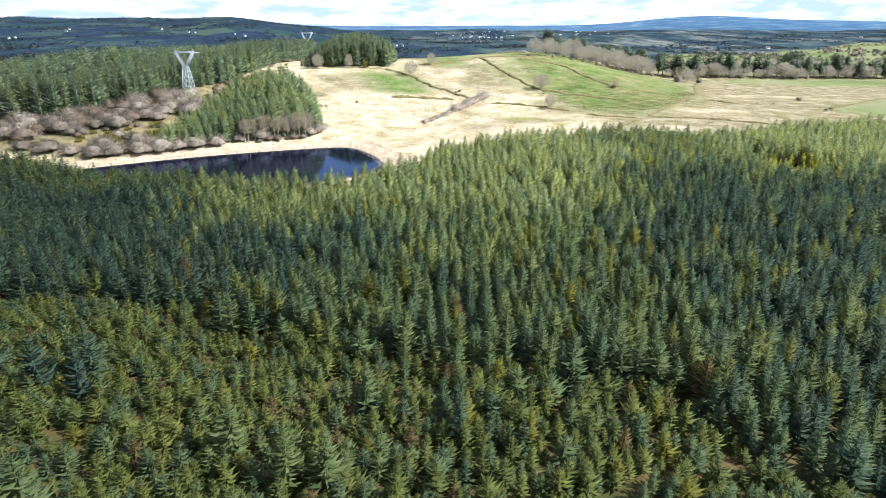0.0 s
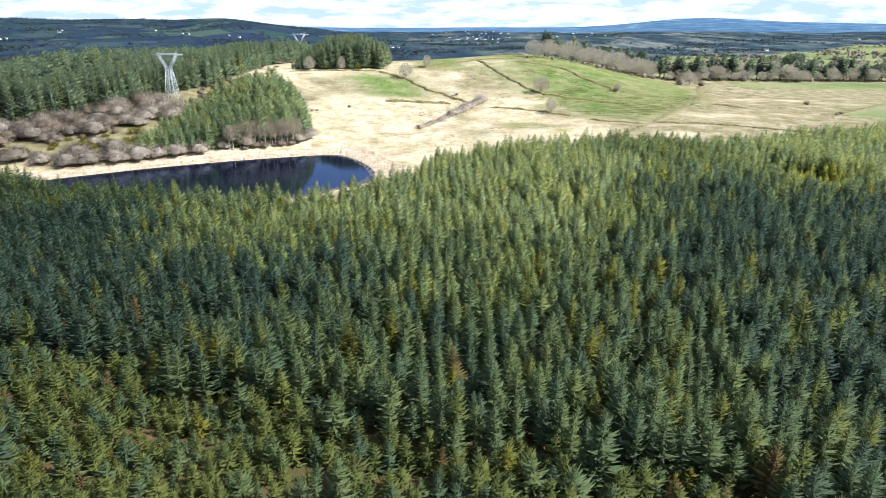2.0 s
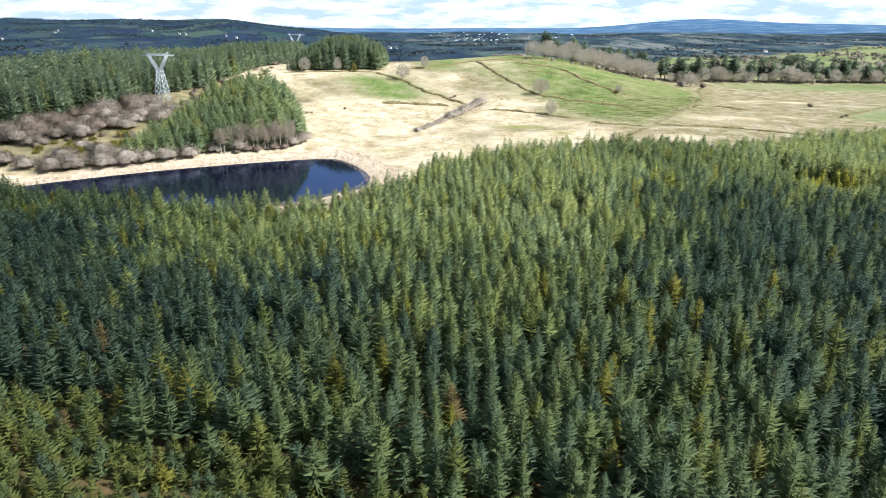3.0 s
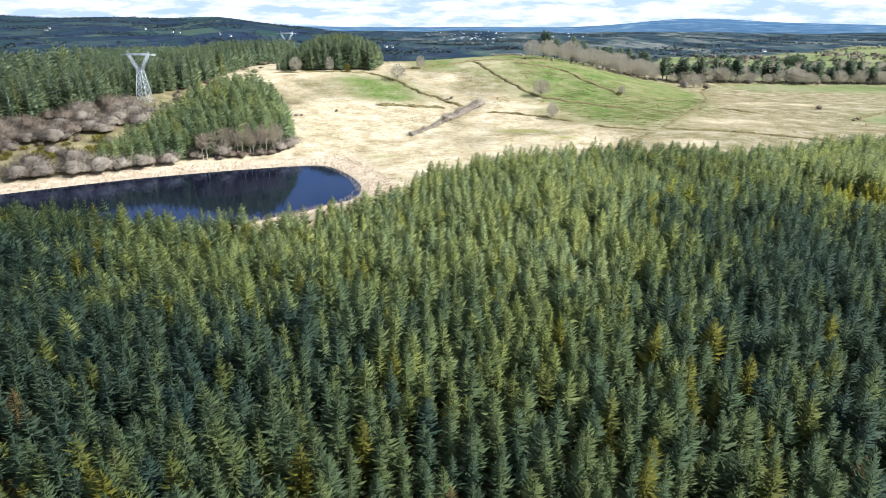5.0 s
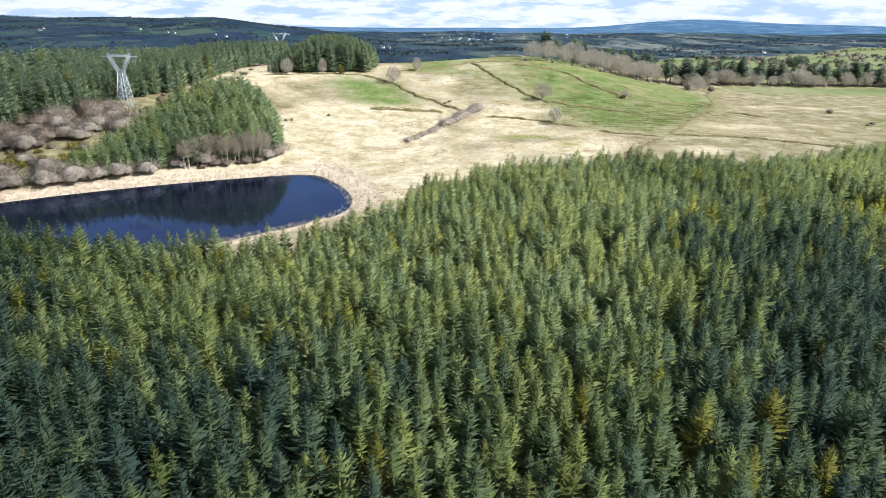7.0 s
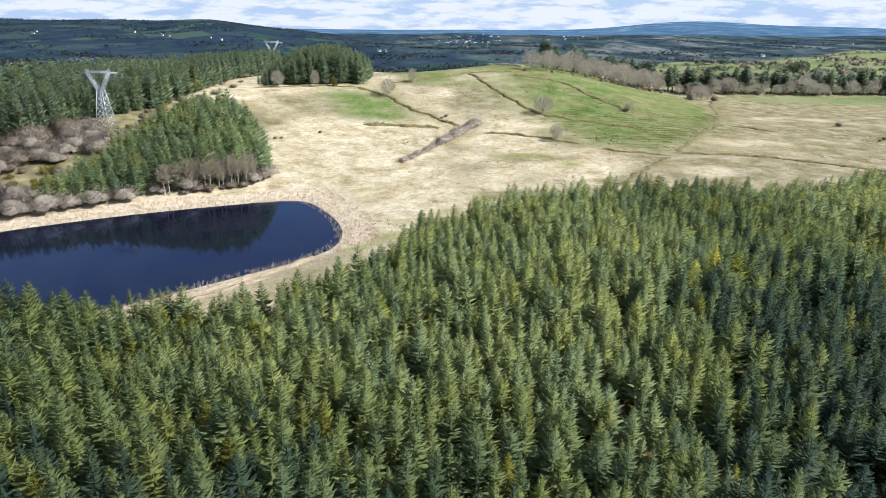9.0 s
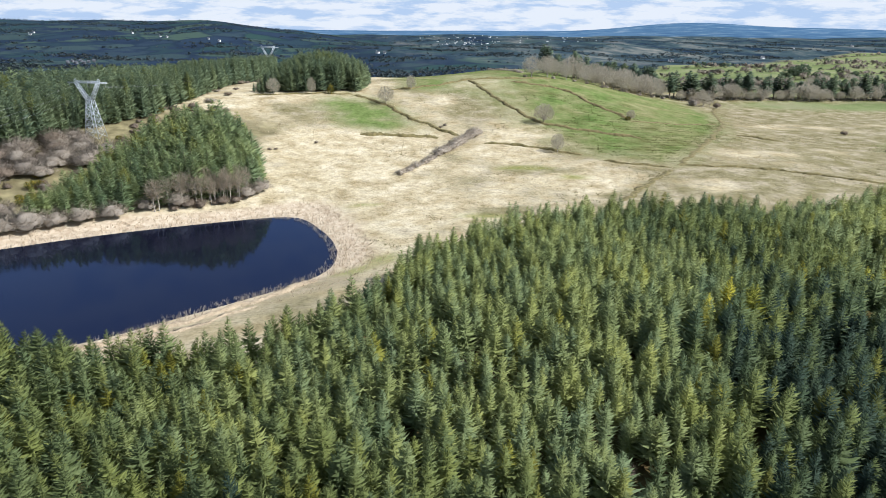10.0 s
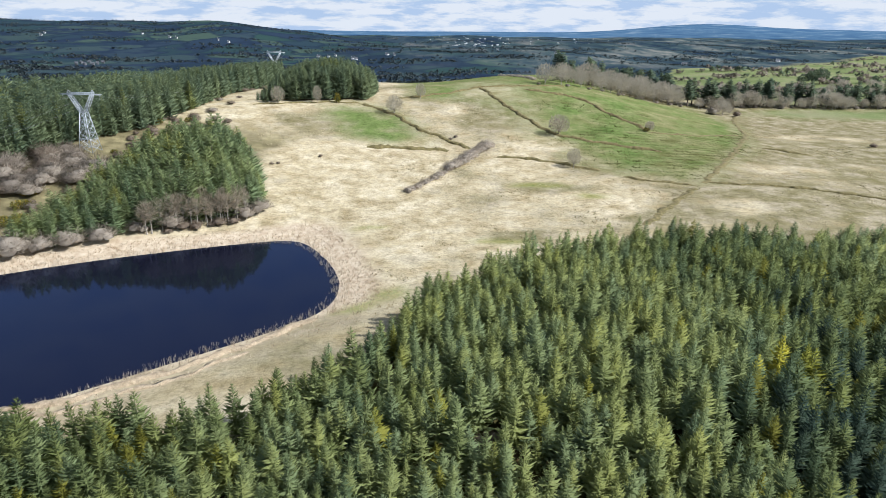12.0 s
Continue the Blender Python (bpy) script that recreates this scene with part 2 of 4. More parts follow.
cells = n.node("ShaderNodeTexVoronoi", Scale=1.0)
n.link(far_map.outputs["Vector"], cells.inputs["Vector"])
pick = n.node("ShaderNodeSeparateColor")
n.link(cells.outputs["Color"], pick.inputs["Color"])
# far fields, with blue haze and cloud shade mixed into their colours
hazed_far_col = n.ramp(pick.outputs["Red"], (0.0, (0.020, 0.031, 0.050)), (0.3, (0.028, 0.054, 0.048)), (0.6, (0.023, 0.036, 0.058)), (0.88, (0.050, 0.076, 0.060)))
hazed_far_col = n.mix(n.ramp(n.noise(0.005, 6.0, 0.65), (0.50, (0, 0, 0)), (0.58, (1, 1, 1))), hazed_far_col, (0.020, 0.031, 0.052))
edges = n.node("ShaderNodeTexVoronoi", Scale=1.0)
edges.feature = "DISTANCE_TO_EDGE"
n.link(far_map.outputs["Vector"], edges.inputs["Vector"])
hazed_far_col = n.mix(n.ramp(edges.outputs["Distance"], (0.01, (0.8, 0.8, 0.8)), (0.08, (0, 0, 0))), hazed_far_col, (0.016, 0.026, 0.042))
rough_field = n.ramp(n.noise(0.028, 6.0, 0.68), (0.36, (1, 1, 1)), (0.60, (0.35, 0.35, 0.35)))
olive = n.mix(0.75, n.ramp(n.noise(0.09, 5.0), (0.32, (0.125, 0.112, 0.045)), (0.66, (0.250, 0.220, 0.120))), n.ramp(tuft, (0.32, (0.4, 0.4, 0.35)), (0.6, (1.3, 1.3, 1.25))), "MULTIPLY")
rough_field = n.mix(n.math("MULTIPLY", n.math("MAXIMUM", n.attr("lush"), n.attr("meadow")), 0.85), rough_field, (1.0, 1.0, 1.0))
col = n.mix(n.attr("field"), bog, n.mix(rough_field, olive, field))
col = n.mix(n.attr("scrub"), col, scrubby)
col = n.mix(n.attr("reed"), col, reedbed)
col = n.mix(n.attr("wood"), col, floor_col)
col = n.mix(n.math("MULTIPLY", n.attr("fresh"), 0.6), col, n.ramp(n.noise(0.5, 4.0), (0.35, (0.13, 0.17, 0.03)), (0.65, (0.24, 0.23, 0.06))))
# paler tones further off: haze and sunlight painted into the ground
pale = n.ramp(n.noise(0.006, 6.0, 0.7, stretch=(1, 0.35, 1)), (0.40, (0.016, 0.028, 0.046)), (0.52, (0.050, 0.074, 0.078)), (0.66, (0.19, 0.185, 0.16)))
hazed_far_col = n.mix(n.attr("far_haze"), hazed_far_col, pale)
col = n.mix(n.attr("far"), col, hazed_far_col)
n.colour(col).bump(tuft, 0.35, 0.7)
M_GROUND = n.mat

# far hills, a plain backdrop with blue haze put into its colour
n = Nodes("haze_blue_distance", 1.0)
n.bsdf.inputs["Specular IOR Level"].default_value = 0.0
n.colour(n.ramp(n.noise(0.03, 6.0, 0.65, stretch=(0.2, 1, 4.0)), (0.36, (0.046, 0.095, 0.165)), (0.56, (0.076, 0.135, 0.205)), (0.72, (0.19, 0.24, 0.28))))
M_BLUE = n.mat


# ---- mesh helpers ----
def tri_mesh(name, v, f, material):
    """A mesh of triangles out of numpy arrays."""
    me = bpy.data.meshes.new(name)
    v, f = np.asarray(v, np.float32), np.asarray(f, np.int32)
    me.vertices.add(len(v))
    me.vertices.foreach_set("co", v.ravel())
    me.loops.add(f.size)
    me.loops.foreach_set("vertex_index", f.ravel())
    me.polygons.add(len(f))
    me.polygons.foreach_set("loop_start", np.arange(0, f.size, 3, dtype=np.int32))
    me.update(calc_edges=True)
    me.materials.append(material)
    return me


def part(name, me, parent, label=""):
    ob = new(name, me)
    ob.parent = parent
    return tagged(ob, label) if label else ob


def strut(a, b, wide, sides=4):
    """A straight bar from a to b, as triangles."""
    a, b = np.array(a, float), np.array(b, float)
    d = (b - a) / np.linalg.norm(b - a)
    u = np.cross(d, (0, 0, 1) if abs(d[2]) < 0.9 else (1, 0, 0))
    u /= np.linalg.norm(u)
    w = np.cross(d, u)
    ang = np.arange(sides) * 2 * np.pi / sides + np.pi / 4
    ring = (np.cos(ang)[:, None] * u + np.sin(ang)[:, None] * w) * wide / 2 * 1.414
    v = np.vstack((a + ring, b + ring))
    f = []
    for k in range(sides):
        m = (k + 1) % sides
        f += [(k, m, sides + m), (k, sides + m, sides + k)]
    for k in range(1, sides - 1):
        f += [(0, k + 1, k), (sides, sides + k, sides + k + 1)]
    return v, np.array(f)


def joined(pieces):
    vs, fs, at = [], [], 0
    for v, f in pieces:
        vs.append(v)
        fs.append(np.asarray(f) + at)
        at += len(v)
    return np.vstack(vs), np.vstack(fs)


def tapered(points, radii, sides=6):
    """A limb through the points with a radius at each."""
    v, f = [], []
    ang = np.arange(sides) * 2 * np.pi / sides
    for p, r in zip(points, radii):
        for a in ang:
            v.append((p[0] + r * math.cos(a), p[1] + r * math.sin(a), p[2]))
    for k in range(len(points) - 1):
        for s in range(sides):
            a, b = k * sides + s, k * sides + (s + 1) % sides
            f += [(a, b, b + sides), (a, b + sides, a + sides)]
    return np.array(v), np.array(f)


# ---- lie of the land ----
HILLS = [(0, 100, 4.5), (-300, -50, 2.3), (-120, 60, 9.8), (60, 40, 7.5), (220, 120, 13.1), (-250, 250, -5.0), (-110, 290, -1.3), (30, 230, 5.5), (150, 250, 1.5),
         (-60, 400, -1.0), (70, 380, 0.5), (220, 420, 3.4), (420, 560, 5.1), (-260, 470, 19.5), (-170, 480, 5.5), (-60, 520, 2.8), (60, 540, 5.2),
         (170, 580, 5.8), (-300, 680, 13.1), (-130, 640, 23.3), (0, 680, 18.5), (120, 720, 26.6), (230, 700, -2.1), (-160, 830, 26.8), (0, 860, 10.4),
         (130, 880, 25.0), (330, 880, 11.8), (520, 950, 12.2), (120, 1040, 16.5), (-100, 1010, 12.8), (-350, 350, 1.3), (-220, 560, 6.0), (-420, 520, 7.2)]
HILL_X, HILL_Y, HILL_Z = (np.array(c, float) for c in zip(*HILLS))


def smooth(a, b, x):
    t = np.clip((np.asarray(x, float) - a) / (b - a), 0, 1)
    return t * t * (3 - 2 * t)


def pond_field(x, y):
    """Metres inside the pond's shore (outside: minus): a slanting pond with a blunt, rounded eastern end."""
    x, y = np.asarray(x, float), np.asarray(y, float)
    north = (377.0 + 0.36 * (x + 66) - y) / 1.06
    south = (y - 306.0 - 0.83 * np.maximum(x + 33, -74)) / 1.30
    east = -30.0 - x + 0.0 * y
    slant = (-0.86 * (x + 42) - 0.51 * (y - 357)) / 1.0
    west = (y - 246 + 0.60 * (x + 105)) / 1.17
    bend = (361.0 + 0.74 * (x + 124) - y) / 1.24
    k = 6.0
    sides = (north, south, east, slant, west, bend)
    least = np.minimum.reduce(sides)
    return least - k * np.log(sum(np.exp(np.maximum((least - d) / k, -60)) for d in sides)) + 2.0


def height(x, y):
    x, y = np.asarray(x, float), np.asarray(y, float)
    z = np.zeros(np.broadcast(x, y).shape)
    for hx, hy, hz in zip(HILL_X, HILL_Y, HILL_Z):
        z = z + hz * np.exp(-((x - hx) ** 2 + (y - hy) ** 2) / 14450.0)
    shore = pond_field(x, y)
    near_pond = smooth(-34, -2, shore)
    z = z * (1 - near_pond) + np.clip(0.05 - 0.10 * shore, -3.0, 2.6) * near_pond
    far = smooth(950, 1350, y)
    lean = x / np.maximum(y, 1.0)
    ridge = 78 * smooth(-0.10, -0.33, lean) * smooth(1900, 3700, y) * (1 - 0.35 * smooth(3900, 4700, y))
    roll = 7 * np.sin(x * 0.0041 + 1.0) * np.sin(y * 0.0033) + 4 * np.sin(x * 0.011 + y * 0.004)
    plain_z = -8 + 56 * smooth(1400, 4600, y) + ridge + roll * smooth(1000, 1800, y)
    return z * (1 - far) + plain_z * far


def height1(x, y):
    return float(height(x, y))


def inside(poly, x, y):
    x, y = np.asarray(x, float), np.asarray(y, float)
    hit = np.zeros(x.shape, bool)
    for (x0, y0), (x1, y1) in zip(poly, poly[1:] + poly[:1]):
        if y0 != y1:
            hit ^= ((y0 > y) != (y1 > y)) & (x < (x1 - x0) * (y - y0) / (y1 - y0) + x0)
    return hit


def near_line(pts, x, y):
    """Distance to a broken line."""
    best = np.full(np.shape(x), 1e9)
    for (x0, y0), (x1, y1) in zip(pts, pts[1:]):
        dx, dy = x1 - x0, y1 - y0
        t = np.clip(((x - x0) * dx + (y - y0) * dy) / (dx * dx + dy * dy), 0, 1)
        best = np.minimum(best, np.hypot(x - x0 - t * dx, y - y0 - t * dy))
    return best


WOOD = [(-330, -200), (330, -200), (420, 300), (330, 420), (240, 382), (170, 352), (115, 354), (62, 347), (36, 335), (13, 306), (-4, 287), (-12, 267), (-27, 247), (-39, 236),
        (-55, 231), (-75, 230), (-92, 232), (-112, 238), (-135, 250), (-180, 276), (-215, 291), (-330, 345)]
SMALL_FIELD = [(-76, 600), (-50, 607), (-27, 584), (-8, 546), (2, 534), (-46, 526), (-69, 560)]
KNOLL_FIELD = [(-30, 837), (-60, 960), (40, 1040), (200, 1000), (190, 800), (173, 760), (275, 775), (274, 684), (222, 560), (150, 466), (122, 478), (99, 500), (78, 548), (52, 600), (30, 632), (-12, 634), (-30, 700)]
EAST_SLOPE = [(250, 850), (420, 850), (700, 890), (1500, 1100), (2600, 2300), (2150, 2650), (1450, 2350), (950, 1950), (600, 1750), (400, 1300)]
FAR_FIELD = [(300, 770), (420, 815), (700, 850), (700, 800), (520, 770), (400, 760)]
SIDE_FIELD = [(319, 525), (430, 614), (600, 700), (600, 480), (349, 480)]


def soft_noise(x, y, size, seed=0.0):
    return np.sin(x / size + 1.3 * np.sin(y / size * 0.7 + seed) + seed) * np.sin(y / size * 1.1 + 1.1 * np.sin(x / size * 0.8 + 2 * seed))


def build_ground():
    xs = np.unique(np.round(np.concatenate((np.linspace(-5200, -900, 60), np.linspace(-900, -240, 40), np.arange(-240, 320, 5.6),
                                           np.linspace(320, 900, 60), np.linspace(900, 5200, 60))), 2))
    ys = np.unique(np.round(np.concatenate((np.linspace(-600, 40, 22), np.arange(40, 230, 6.0), np.arange(230, 640, 4.0), np.arange(640, 1000, 7.0),
                                           np.linspace(1000, 2000, 60), np.linspace(2000, 4700, 70))), 2))
    gx, gy = np.meshgrid(xs, ys)
    gz = height(gx, gy)
    gz = gz + 0.18 * soft_noise(gx, gy, 5.0) * (pond_field(gx, gy) < -4)
    v = np.stack((gx, gy, gz), -1).reshape(-1, 3)
    nx, ny = len(xs), len(ys)
    q = (np.arange(ny - 1)[:, None] * nx + np.arange(nx - 1)[None]).ravel()
    f = np.concatenate((np.stack((q, q + 1, q + nx + 1), 1), np.stack((q, q + nx + 1, q + nx), 1)))
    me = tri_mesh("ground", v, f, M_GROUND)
    me.polygons.foreach_set("use_smooth", np.ones(len(f), bool))
    x, y = v[:, 0], v[:, 1]
    wob = 5 * soft_noise(x, y, 14.0, 0.7) + 3 * soft_noise(x, y, 5.0, 2.1)
    shore = pond_field(x, y)
    south = smooth(-8, 4, 302 + 0.83 * np.maximum(x + 33, -74) - y + 0.5 * wob) * (shore > -40)
    cover = {
        "field": sum(np.maximum.reduce([inside(p, x + wob * 0.8 + 11 * math.cos(k), y + wob * 1.6 + 14 * math.sin(k)) * 1.0
                                       for p in (SMALL_FIELD, KNOLL_FIELD, FAR_FIELD, SIDE_FIELD, EAST_SLOPE)]) for k in range(7)) / 7,
        "lush": np.maximum.reduce([inside(p, x + wob * 0.6, y + wob) * 1.0 for p in (EAST_SLOPE, FAR_FIELD, SIDE_FIELD)]),
        "meadow": inside(SMALL_FIELD, x + wob * 0.4, y + wob * 0.6) * 1.0,
        "fresh": np.maximum.reduce([smooth(1.15, 0.5, np.hypot((x - cx + wob * 0.5) / rx, (y - cy + wob * 0.3) / ry)) for cx, cy, rx, ry in
                                    ((-13, 317, 9, 5), (-20, 309, 6, 4), (-25, 389, 9, 3), (30, 370, 18, 5), (152, 274, 20, 15), (60, 455, 20, 6), (82, 437, 12, 6))]),
        "damp": smooth(-10, 190, x + 3 * wob) * smooth(250, 330, y) - 0.9 * smooth(35, -15, x + 2 * wob) * smooth(560, 520, y + wob) + 0.6 * smooth(25, 0, near_line([(146, 455), (114, 416), (90, 382)], x, y))
                + 0.7 * smooth(16, 0, near_line([(-15, 425), (-1, 459), (36, 529)], x - 6, y))
                + 1.6 * np.maximum.reduce([smooth(1.2, 0.3, np.hypot((x - cx + wob) / rx, (y - cy + wob) / ry)) for cx, cy, rx, ry in
                                           ((70, 450, 34, 13), (100, 402, 22, 12), (40, 380, 20, 12), (150, 440, 30, 9), (270, 560, 60, 22), (300, 480, 60, 16), (210, 420, 40, 10), (40, 600, 26, 60))])
                - 1.1 * np.maximum.reduce([smooth(1.2, 0.4, np.hypot((x - cx + wob) / rx, (y - cy + wob) / ry)) for cx, cy, rx, ry in
                                           ((150, 415, 22, 14), (215, 500, 34, 18), (60, 490, 26, 9), (262, 430, 40, 10), (330, 640, 60, 25), (120, 435, 12, 8))])
                + 0.8 * smooth(1.2, 0.5, np.hypot((x + 65) / 55, (y - 560) / 45)) + 1.5 * south + 0.80 * smooth(130, 230, x + wob),
        "wood": inside(WOOD, x, y) * 1.0,
        "reed": smooth(-17, -11, shore + 0.5 * wob) * (1 - 0.75 * south),
        "scrub": 0.25 * south * (shore < -3) + smooth(-112, -128, x + 1.5 * wob - 0.35 * (y - 420)) * smooth(-13, -18, shore + 0.5 * wob) * smooth(330, 345, y) * (1 - smooth(500, 560, y)),
        # where the ground colour is paled for distance haze
        "far_haze": smooth(1500, 3000, y + 900 * smooth(0.02, 0.2, x / np.maximum(y, 1))) * smooth(-0.13, 0.0, x / np.maximum(y, 1)) * (0.75 + 0.25 * soft_noise(x, y, 400.0)),
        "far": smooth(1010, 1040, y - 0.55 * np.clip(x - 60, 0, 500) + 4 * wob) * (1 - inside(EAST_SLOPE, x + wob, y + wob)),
    }
    cover["field"] = cover["field"] * (1 - 0.55 * smooth(100, 50, x + 2 * wob) * smooth(10, 30, x) * smooth(760, 660, y))
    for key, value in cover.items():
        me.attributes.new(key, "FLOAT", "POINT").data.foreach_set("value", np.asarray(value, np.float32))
    return tagged(new("ground", me), "rolling moor ground with straw-coloured bog, pasture and far farmland", "ground", kind="structure")


build_ground()

# pond
water_v = np.array([(-330, 225, 0), (-24, 225, 0), (-24, 392, 0), (-330, 392, 0)], float)
tagged(new("water", tri_mesh("water", water_v, [(0, 1, 2), (0, 2, 3)], M_WATER)), "dark still pond reflecting the sky and the conifers", "pond", kind="structure")

# far blue hills beyond the plain
hx = np.linspace(-5200, 5200, 260)
lean = hx / 4750.0
top = 78 + 2 * np.sin(hx * 0.004) + 62 * np.exp(-((lean - 0.40) / 0.13) ** 2) + 34 * np.exp(-((lean - 0.62) / 0.14) ** 2) + 40 * np.exp(-((lean + 0.67) / 0.05) ** 2)
rows = [np.stack((hx, np.full_like(hx, yy), 10 + (top - 10) * s), 1) for yy, s in ((4640, 0.0), (4690, 0.55), (4740, 0.85), (4800, 1.0), (4900, 0.6))]
hv = np.vstack(rows)
q = (np.arange(4)[:, None] * 260 + np.arange(259)[None]).ravel()
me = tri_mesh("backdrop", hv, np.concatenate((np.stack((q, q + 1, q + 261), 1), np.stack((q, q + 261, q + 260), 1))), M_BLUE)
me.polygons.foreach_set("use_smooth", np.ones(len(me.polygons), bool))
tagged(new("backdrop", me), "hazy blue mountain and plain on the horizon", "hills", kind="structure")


# ---- conifers ----
def conifer(rng, high, radius, whorls, each, low=0.10, fan=0.13, lift=0.36, taper=0.80, core=0.22):
    """Crown of a spruce: whorls of slender, upswept sprays round a leader and a dense heart, all hanging together.
    Vertices, triangles and soft normals."""
    v, f, n = [], [], []
    ats = low + (0.965 - low) * np.linspace(0, 1, whorls) ** 0.95
    axis = []

    def put(x, y, z, nx, ny, nz):
        q = math.sqrt(nx * nx + ny * ny + nz * nz) + 1e-6
        v.append((x, y, z))
        n.append((nx / q, ny / q, nz / q))
        return len(v) - 1

    for k, h in enumerate(ats):
        axis.append(put(0.0, 0.0, h * high, 0, 0, 1))
        if k:
            f.append((axis[k - 1], put(0.012, 0.009, (h - 0.02) * high, 0.3, 0.3, 1), axis[k]))
    ring = len(v)
    for m in range(5):
        a = m * 1.2566
        put(math.cos(a) * radius * core * (1 - low), math.sin(a) * radius * core * (1 - low), (low + 0.03) * high, math.cos(a), math.sin(a), 0.2)
    for m in range(5):
        f.append((ring + m, ring + (m + 1) % 5, axis[int(0.75 * whorls)]))
    gap = (0.965 - low) * high / whorls
    lop = rng.uniform(0, 6.28)
    for k, h in enumerate(ats):
        reach = radius * (1.03 - h) ** taper * (1.0 if h > 0.3 else 0.75 + 0.83 * h) * rng.uniform(0.85, 1.12)
        turn = rng.uniform(0, 6.28)
        for m in range(each):
            a = turn + (m + rng.uniform(-0.35, 0.35)) * 6.283 / each
            ln = max(reach * rng.uniform(0.66, 1.22) * (1 + 0.12 * math.cos(a - lop)), 0.02)
            rise = ln * (lift + 0.5 * h * h + rng.uniform(-0.16, 0.16))
            ca, sa = math.cos(a), math.sin(a)
            z0 = h * high + rng.uniform(-0.35, 0.35) * gap
            w = ln * fan * rng.uniform(0.7, 1.35)
            s = rng.uniform(0.42, 0.62)
            zm = z0 + rise * s * 0.8 - 0.10 * ln
            nx, ny, nz = 0.50 * ca + rng.uniform(-0.6, 0.6), 0.50 * sa + rng.uniform(-0.6, 0.6), 0.85 + rng.uniform(-0.45, 0.3)
            side = 1 if rng.random() < 0.5 else -1
            i = put(ca * ln * s - side * sa * w, sa * ln * s + side * ca * w, zm, nx - side * 0.4 * sa, ny + side * 0.4 * ca, nz)
            put(ca * ln, sa * ln, z0 + rise, nx, ny, nz)
            f.append((axis[k], i + 1, i) if side > 0 else (axis[k], i, i + 1))
    i = len(v)
    for p in ((0.006, 0, 0.93 * high), (-0.004, 0.006, 0.93 * high), (0, 0, high)):
        put(*p, 0.3, 0.2, 1)
    f += [(i, i + 1, i + 2), (axis[-1], i, i + 2), (axis[-1], i + 2, i + 1)]
    return np.array(v), np.array(f), np.array(n)


def soften(me, normals):
    me.polygons.foreach_set("use_smooth", np.ones(len(me.polygons), bool))
    me.normals_split_custom_set_from_vertices(np.ascontiguousarray(normals, np.float32))
    return me


rng = random.Random(4)
NEAR_FORMS = [conifer(rng, 1.0, r, 15, 14, low=0.20, fan=0.145) for r in (0.29, 0.25, 0.31, 0.27, 0.30, 0.245, 0.33, 0.28, 0.26, 0.32)]
MID_FORMS = [conifer(rng, 1.0, r, 12, 13, low=0.26, fan=0.175) for r in (0.29, 0.26, 0.31, 0.27, 0.30)]
FULL_FORMS = [conifer(rng, 1.0, r, 14, 15, low=0.05, fan=0.18, taper=0.72) for r in (0.26, 0.24, 0.28, 0.25, 0.27)]
SKIRT_FORMS = [conifer(rng, 1.0, r, 18, 15, low=0.05, fan=0.145) for r in (0.28, 0.25, 0.30, 0.26, 0.29, 0.24)]
FAR_FORMS = [conifer(rng, 1.0, r, 9, 12, low=0.16, fan=0.24) for r in (0.27, 0.29, 0.31, 0.26, 0.30)]


def stand(name, spots, forms, material, label, seed):
    """Many trees joined into one thing that nobody could count. spots: x, y, height, girth."""
    rs = np.random.RandomState(seed)
    kind = rs.randint(0, len(forms), len(spots))
    turn = rs.uniform(0, 6.283, len(spots))
    vs, fs, ns, at = [], [], [], 0
    ground = height(spots[:, 0], spots[:, 1])
    for k, (fv, ff, fn) in enumerate(forms):
        who = np.where(kind == k)[0]
        if not len(who):
            continue
        c, s = np.cos(turn[who])[:, None], np.sin(turn[who])[:, None]
        h, g = spots[who, 2][:, None], (spots[who, 2] * spots[who, 3])[:, None]
        lean = rs.normal(0, 0.02, (len(who), 2))
        x = (c * fv[:, 0] - s * fv[:, 1]) * g + lean[:, :1] * fv[:, 2] * h + spots[who, 0][:, None]
        y = (s * fv[:, 0] + c * fv[:, 1]) * g + lean[:, 1:] * fv[:, 2] * h + spots[who, 1][:, None]
        z = fv[:, 2] * h + ground[who][:, None] - 0.1
        vs.append(np.stack((x, y, z), -1).reshape(-1, 3))
        ns.append(np.stack((c * fn[:, 0] - s * fn[:, 1], s * fn[:, 0] + c * fn[:, 1], np.broadcast_to(fn[:, 2], x.shape)), -1).reshape(-1, 3))
        fs.append((ff[None] + (np.arange(len(who)) * len(fv))[:, None, None]).reshape(-1, 3) + at)
        at += len(who) * len(fv)
    me = soften(tri_mesh(name, np.vstack(vs), np.vstack(fs), material), np.vstack(ns))
    return tagged(new(name, me), label, "conifers", kind="stuff")


def thing_tree(name, form_v, form_f, form_n, trunk_r, material, bark, label, category, trunk_to=0.9):
    """One tree, one metre high, with trunk and crown as parts; copies are scaled."""
    root = new(name)
    tv, tf = tapered([(0, 0, -0.02), (0, 0, 0.3), (0, 0, trunk_to)], [trunk_r, trunk_r * 0.7, trunk_r * 0.08])
    part("trunk", tri_mesh("trunk", tv, tf, bark), root)
    part("crown", soften(tri_mesh("crown", form_v, form_f, material), form_n), root)
    return tagged(root, label, category)


